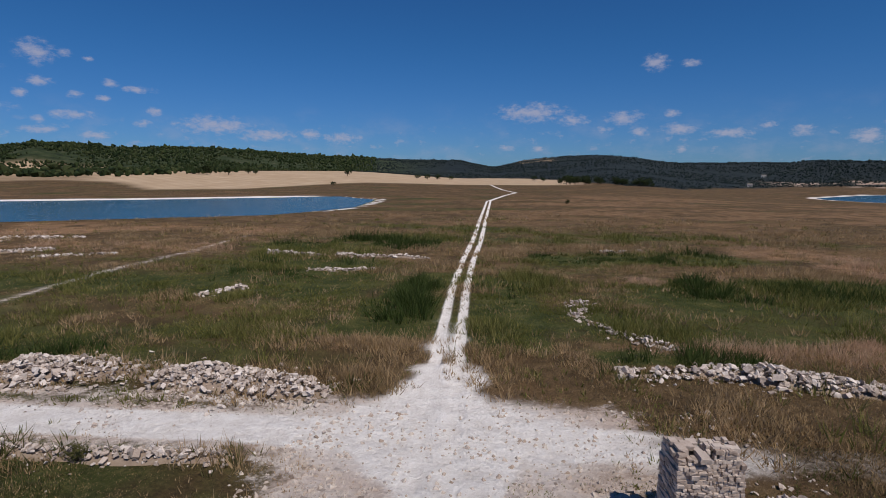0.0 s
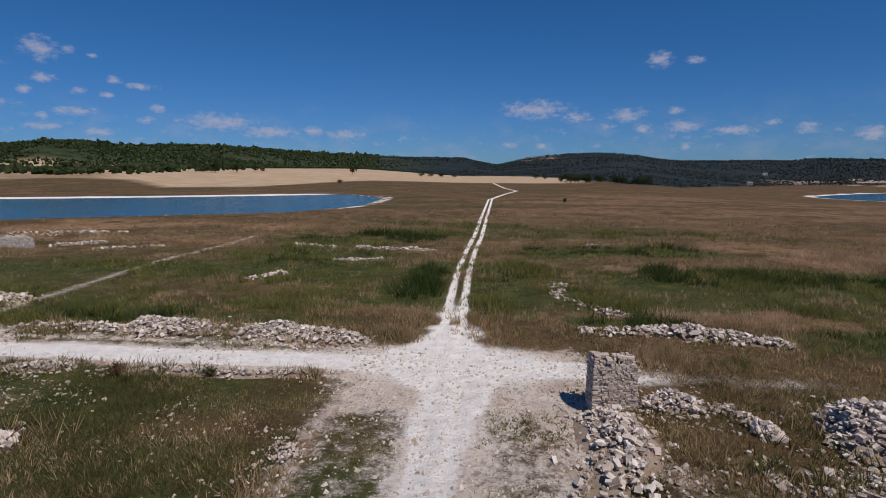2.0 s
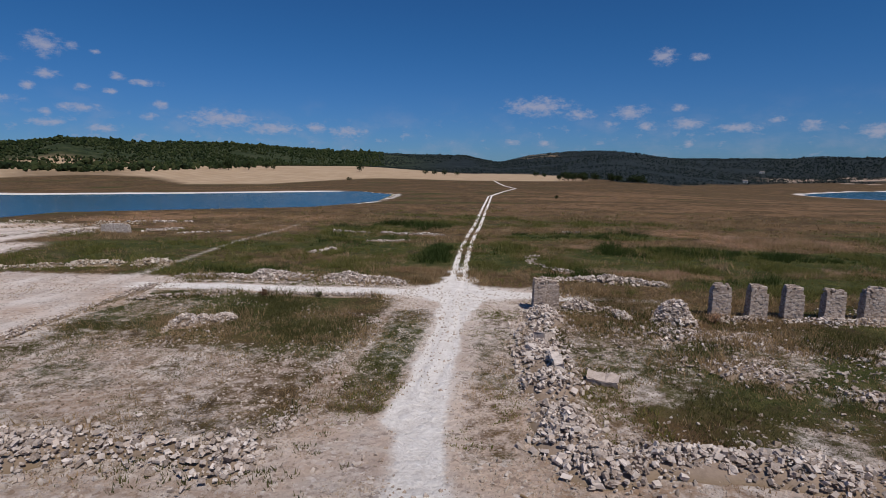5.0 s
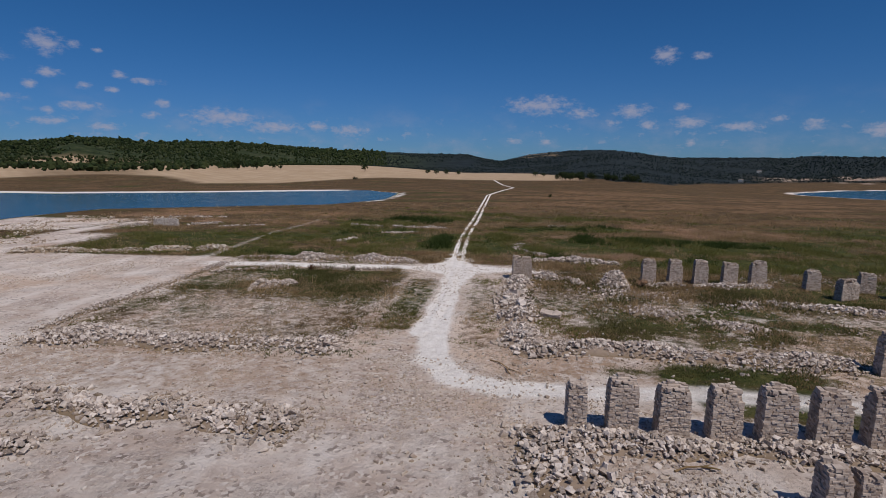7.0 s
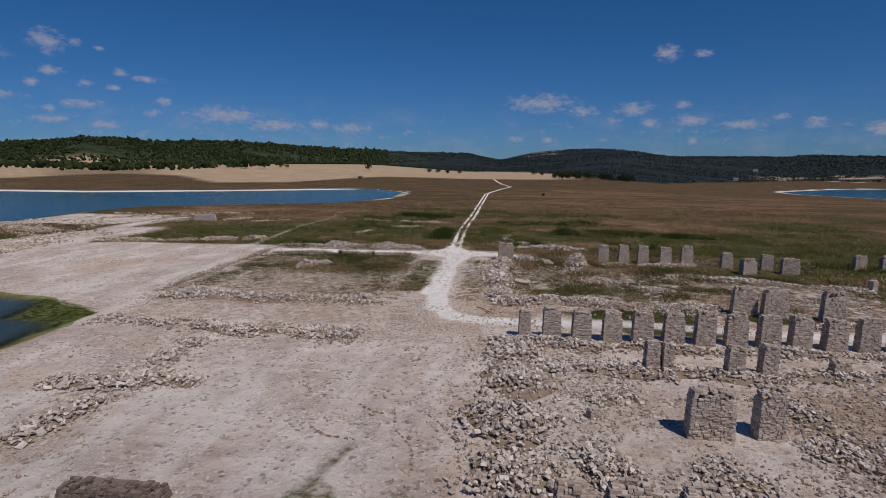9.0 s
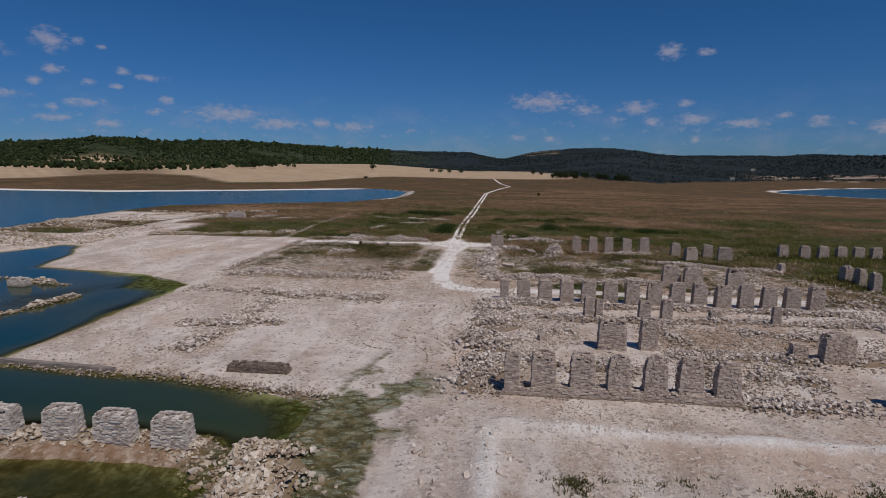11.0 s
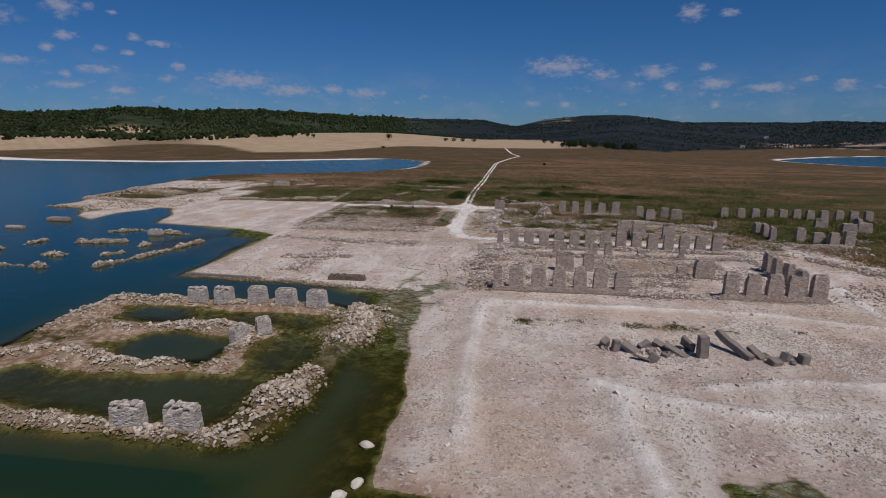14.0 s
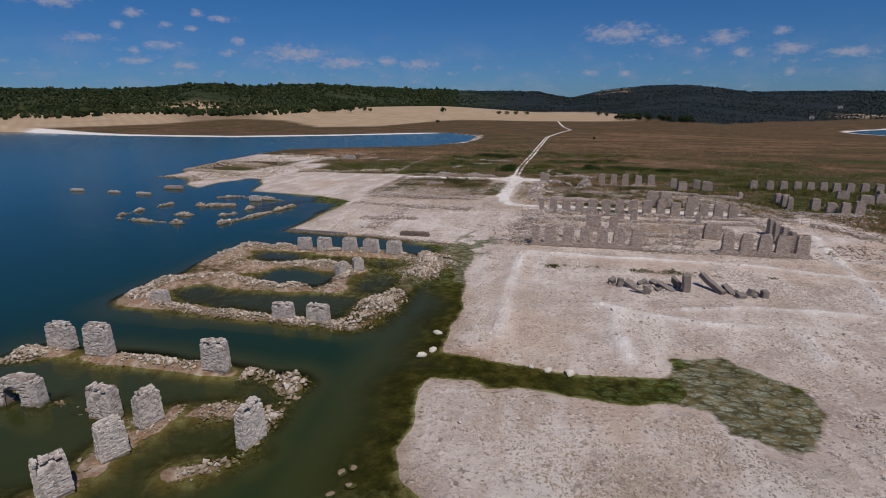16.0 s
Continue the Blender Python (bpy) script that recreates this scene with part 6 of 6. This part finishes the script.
def tree(x, y, h, seed, label="lone dark green tree on the stubble field", wide=0.5):
    """A tree: tapered trunk with limbs, and a crown of many small leaf clumps with gaps."""
    rng = np.random.RandomState(seed)
    z = ground_z(x, y)
    ob = thing("tree", None, label, "tree", group="single trees on the far fields", m=pose(x, y, z - 0.1))
    bm = bmesh.new()
    limbs = [((0, 0, 0), (rng.normal(0, 0.03) * h, rng.normal(0, 0.03) * h, h * 0.6), h * 0.035, h * 0.015)]
    for i in range(6):
        a, b = rng.uniform(0, 6.28), h * rng.uniform(0.22, 0.5)
        limbs.append(((0, 0, b), (math.cos(a) * h * 0.25, math.sin(a) * h * 0.25, b + h * 0.22), h * 0.014, h * 0.005))
    for p, q, r0, r1 in limbs:
        p, q = Vector(p), Vector(q)
        m = Matrix.Translation((p + q) / 2) @ (q - p).to_track_quat("Z", "Y").to_matrix().to_4x4()
        bmesh.ops.create_cone(bm, cap_ends=True, segments=6, radius1=r0, radius2=r1, depth=(q - p).length, matrix=m)
    part("trunk", to_mesh("trunk", bm, BARK), ob)
    c = 130
    d = rng.normal(size=(c, 3))
    d /= np.linalg.norm(d, axis=1, keepdims=True)
    R_ = rng.rand(c) ** 0.4
    P = d * R_[:, None] * np.array([wide * h, wide * h, 0.42 * h]) * (0.75 + 0.45 * rng.rand(c, 1)) + np.array([0, 0, h * 0.6])
    v = np.einsum("nij,kj->nki", spins(rng, c), OCT_V) * (1 + rng.uniform(-0.4, 0.4, (c, len(OCT_V), 1))) * (h * rng.uniform(0.05, 0.11, c))[:, None, None] * np.array([1, 1, 0.7]) + P[:, None]
    F = (OCT_F[None] + (np.arange(c) * len(OCT_V))[:, None, None]).reshape(-1, 3)
    part("crown", mesh_from("crown", v.reshape(-1, 3), F, LEAVES), ob)


for i, (x, y, h, w) in enumerate(((-114, 416, 6, 0.5), (-90, 298, 2.6, 0.6), (-218, 397, 9, 0.42), (-205, 405, 7, 0.5), (-198, 425, 5, 0.5), (-228, 402, 5, 0.6), (-190, 420, 4, 0.6), (-468, 391, 9, 0.5), (-371, 352, 5, 0.6), (-300, 370, 4, 0.6), (20, 152, 1.4, 0.5),
                                 (-66, 466, 4, 0.7), (-58, 470, 4.5, 0.7), (-50, 480, 5, 0.6), (-40, 500, 4, 0.7), (35, 492, 5, 0.7), (42, 485, 4, 0.7), (-330, 380, 6, 0.5), (-410, 380, 7, 0.5), (-440, 395, 6, 0.6), (-280, 385, 5, 0.6), (-350, 395, 6, 0.5))):
    tree(x, y, h, 500 + i, "low dark bush on the pale field" if h < 5.5 else "lone dark green tree on the stubble field", w)
def bush(x, y, h, seed, mat, label):
    """A low bush: thin stems fanning out of one root, each with small leaf clumps."""
    rng = np.random.RandomState(seed)
    ob = thing("bush", None, label, "bush", m=pose(x, y, ground_z(x, y) - 0.03))
    n = 60
    a, tip = rng.uniform(0, 6.283, n), rng.uniform(0.5, 1.0, n) * h
    out = np.stack([np.cos(a), np.sin(a)], 1) * (rng.rand(n, 1) ** 0.6) * h * 0.7
    top = np.concatenate([out, tip[:, None]], 1)
    side = np.stack([-np.sin(a), np.cos(a), a * 0], 1) * 0.012
    stems = np.stack([-side, side, top], 1).reshape(-1, 3)
    part("stem", mesh_from("stem", stems, np.arange(n * 3).reshape(-1, 3), BARK), ob)
    P = (top[:, None] * rng.uniform(0.45, 1.05, (n, 9, 1)) + rng.normal(0, 0.05 * h, (n, 9, 3))).reshape(-1, 3)
    P[:, 2] = np.maximum(P[:, 2], 0.04)
    v = np.einsum("nij,kj->nki", spins(rng, len(P)), OCT_V) * (h * rng.uniform(0.02, 0.06, len(P)))[:, None, None] * np.array([1, 1, 0.6]) + P[:, None]
    F = (OCT_F[None] + (np.arange(len(P)) * len(OCT_V))[:, None, None]).reshape(-1, 3)
    part("leaves", mesh_from("leaves", v.reshape(-1, 3), F, mat), ob)


bush(-17.3, 14.3, 0.75, 41, RUSSET, "russet dry bush beside the lane")
bush(16.6, 10.9, 0.8, 42, STRAW, "blond dry bush beside a heap of stones")
bush(-12.8, 14.6, 0.6, 43, SHADED_WEED, "dark green bush at the edge of the plot")
for i in range(26):
    u = random.Random(700 + i)
    x = u.uniform(44, 112)
    tree(x, 372 + u.uniform(-8, 22) - 0.05 * (x - 50), u.uniform(3.0, 7.0), 600 + i, "green tree in the thicket at the meadow's far edge", u.uniform(0.45, 0.65))

def house(x, y, w, d, h, yaw, label="small white house among dark trees on the far hill"):
    """A plain far house: walls, gabled roof, windows and a door."""
    ob = thing("house", None, label, "house", group="far white houses", m=pose(x, y, ground_z(x, y) - 0.3, 0, 0, yaw))
    bm = bmesh.new()
    bmesh.ops.create_cube(bm, size=1.0, matrix=Matrix.Translation((0, 0, h / 2)) @ Matrix.Diagonal((w, d, h, 1)))
    part("wall", to_mesh("wall", bm, PLASTER), ob)
    bm = bmesh.new()
    e = 0.35
    v = [bm.verts.new(p) for p in ((-w / 2 - e, -d / 2 - e, h), (w / 2 + e, -d / 2 - e, h), (w / 2 + e, d / 2 + e, h), (-w / 2 - e, d / 2 + e, h), (-w / 2 - e, 0, h + d * 0.32), (w / 2 + e, 0, h + d * 0.32))]
    for f in ((0, 1, 5, 4), (2, 3, 4, 5), (0, 4, 3), (1, 2, 5), (0, 3, 2, 1)):
        bm.faces.new([v[i] for i in f])
    part("roof", to_mesh("roof", bm, SLAB), ob, "grey tiled roof")
    for i in (-1, 0, 1):
        bm = bmesh.new()
        bmesh.ops.create_cube(bm, size=1.0, matrix=Matrix.Translation((i * w * 0.3, -d / 2, h * (0.55 if i else 0.38))) @ Matrix.Diagonal((0.9, 0.1, 1.1 if i else 2.0, 1)))
        part("window" if i else "door", to_mesh("window", bm, BARK), ob)


PLASTER = material("white_plaster", lambda t: bsdf(t, t.mix(t.noise(place(t), 0.8, 4.0, 0.6), (0.78, 0.76, 0.72), (0.62, 0.59, 0.54)), 0.9))
house(297, 668, 5, 4, 2.8, -20)
house(420, 900, 6, 5, 3.2, -15)

# ---------------------------------------------------------------- the single stones of the nearest piers
for n, (ob, stones, mat) in enumerate(TO_SPLIT):
    pick = random.Random(n)
    for c, half, side in stones:
        o = new("stone", pick.choice(PIECES["white" if mat is WHITE_MASON else "grey"]))
        o.parent = ob
        o.matrix_basis = Matrix.Translation(c) @ Matrix.Rotation(side * math.pi / 2 + pick.uniform(-0.05, 0.05), 4, "Z") @ Matrix.Rotation(pick.uniform(-0.035, 0.035), 4, "Y") @ Matrix.Diagonal((half[0] * 1.08, half[1] * pick.uniform(0.98, 1.08), half[2] * 1.10, 1))
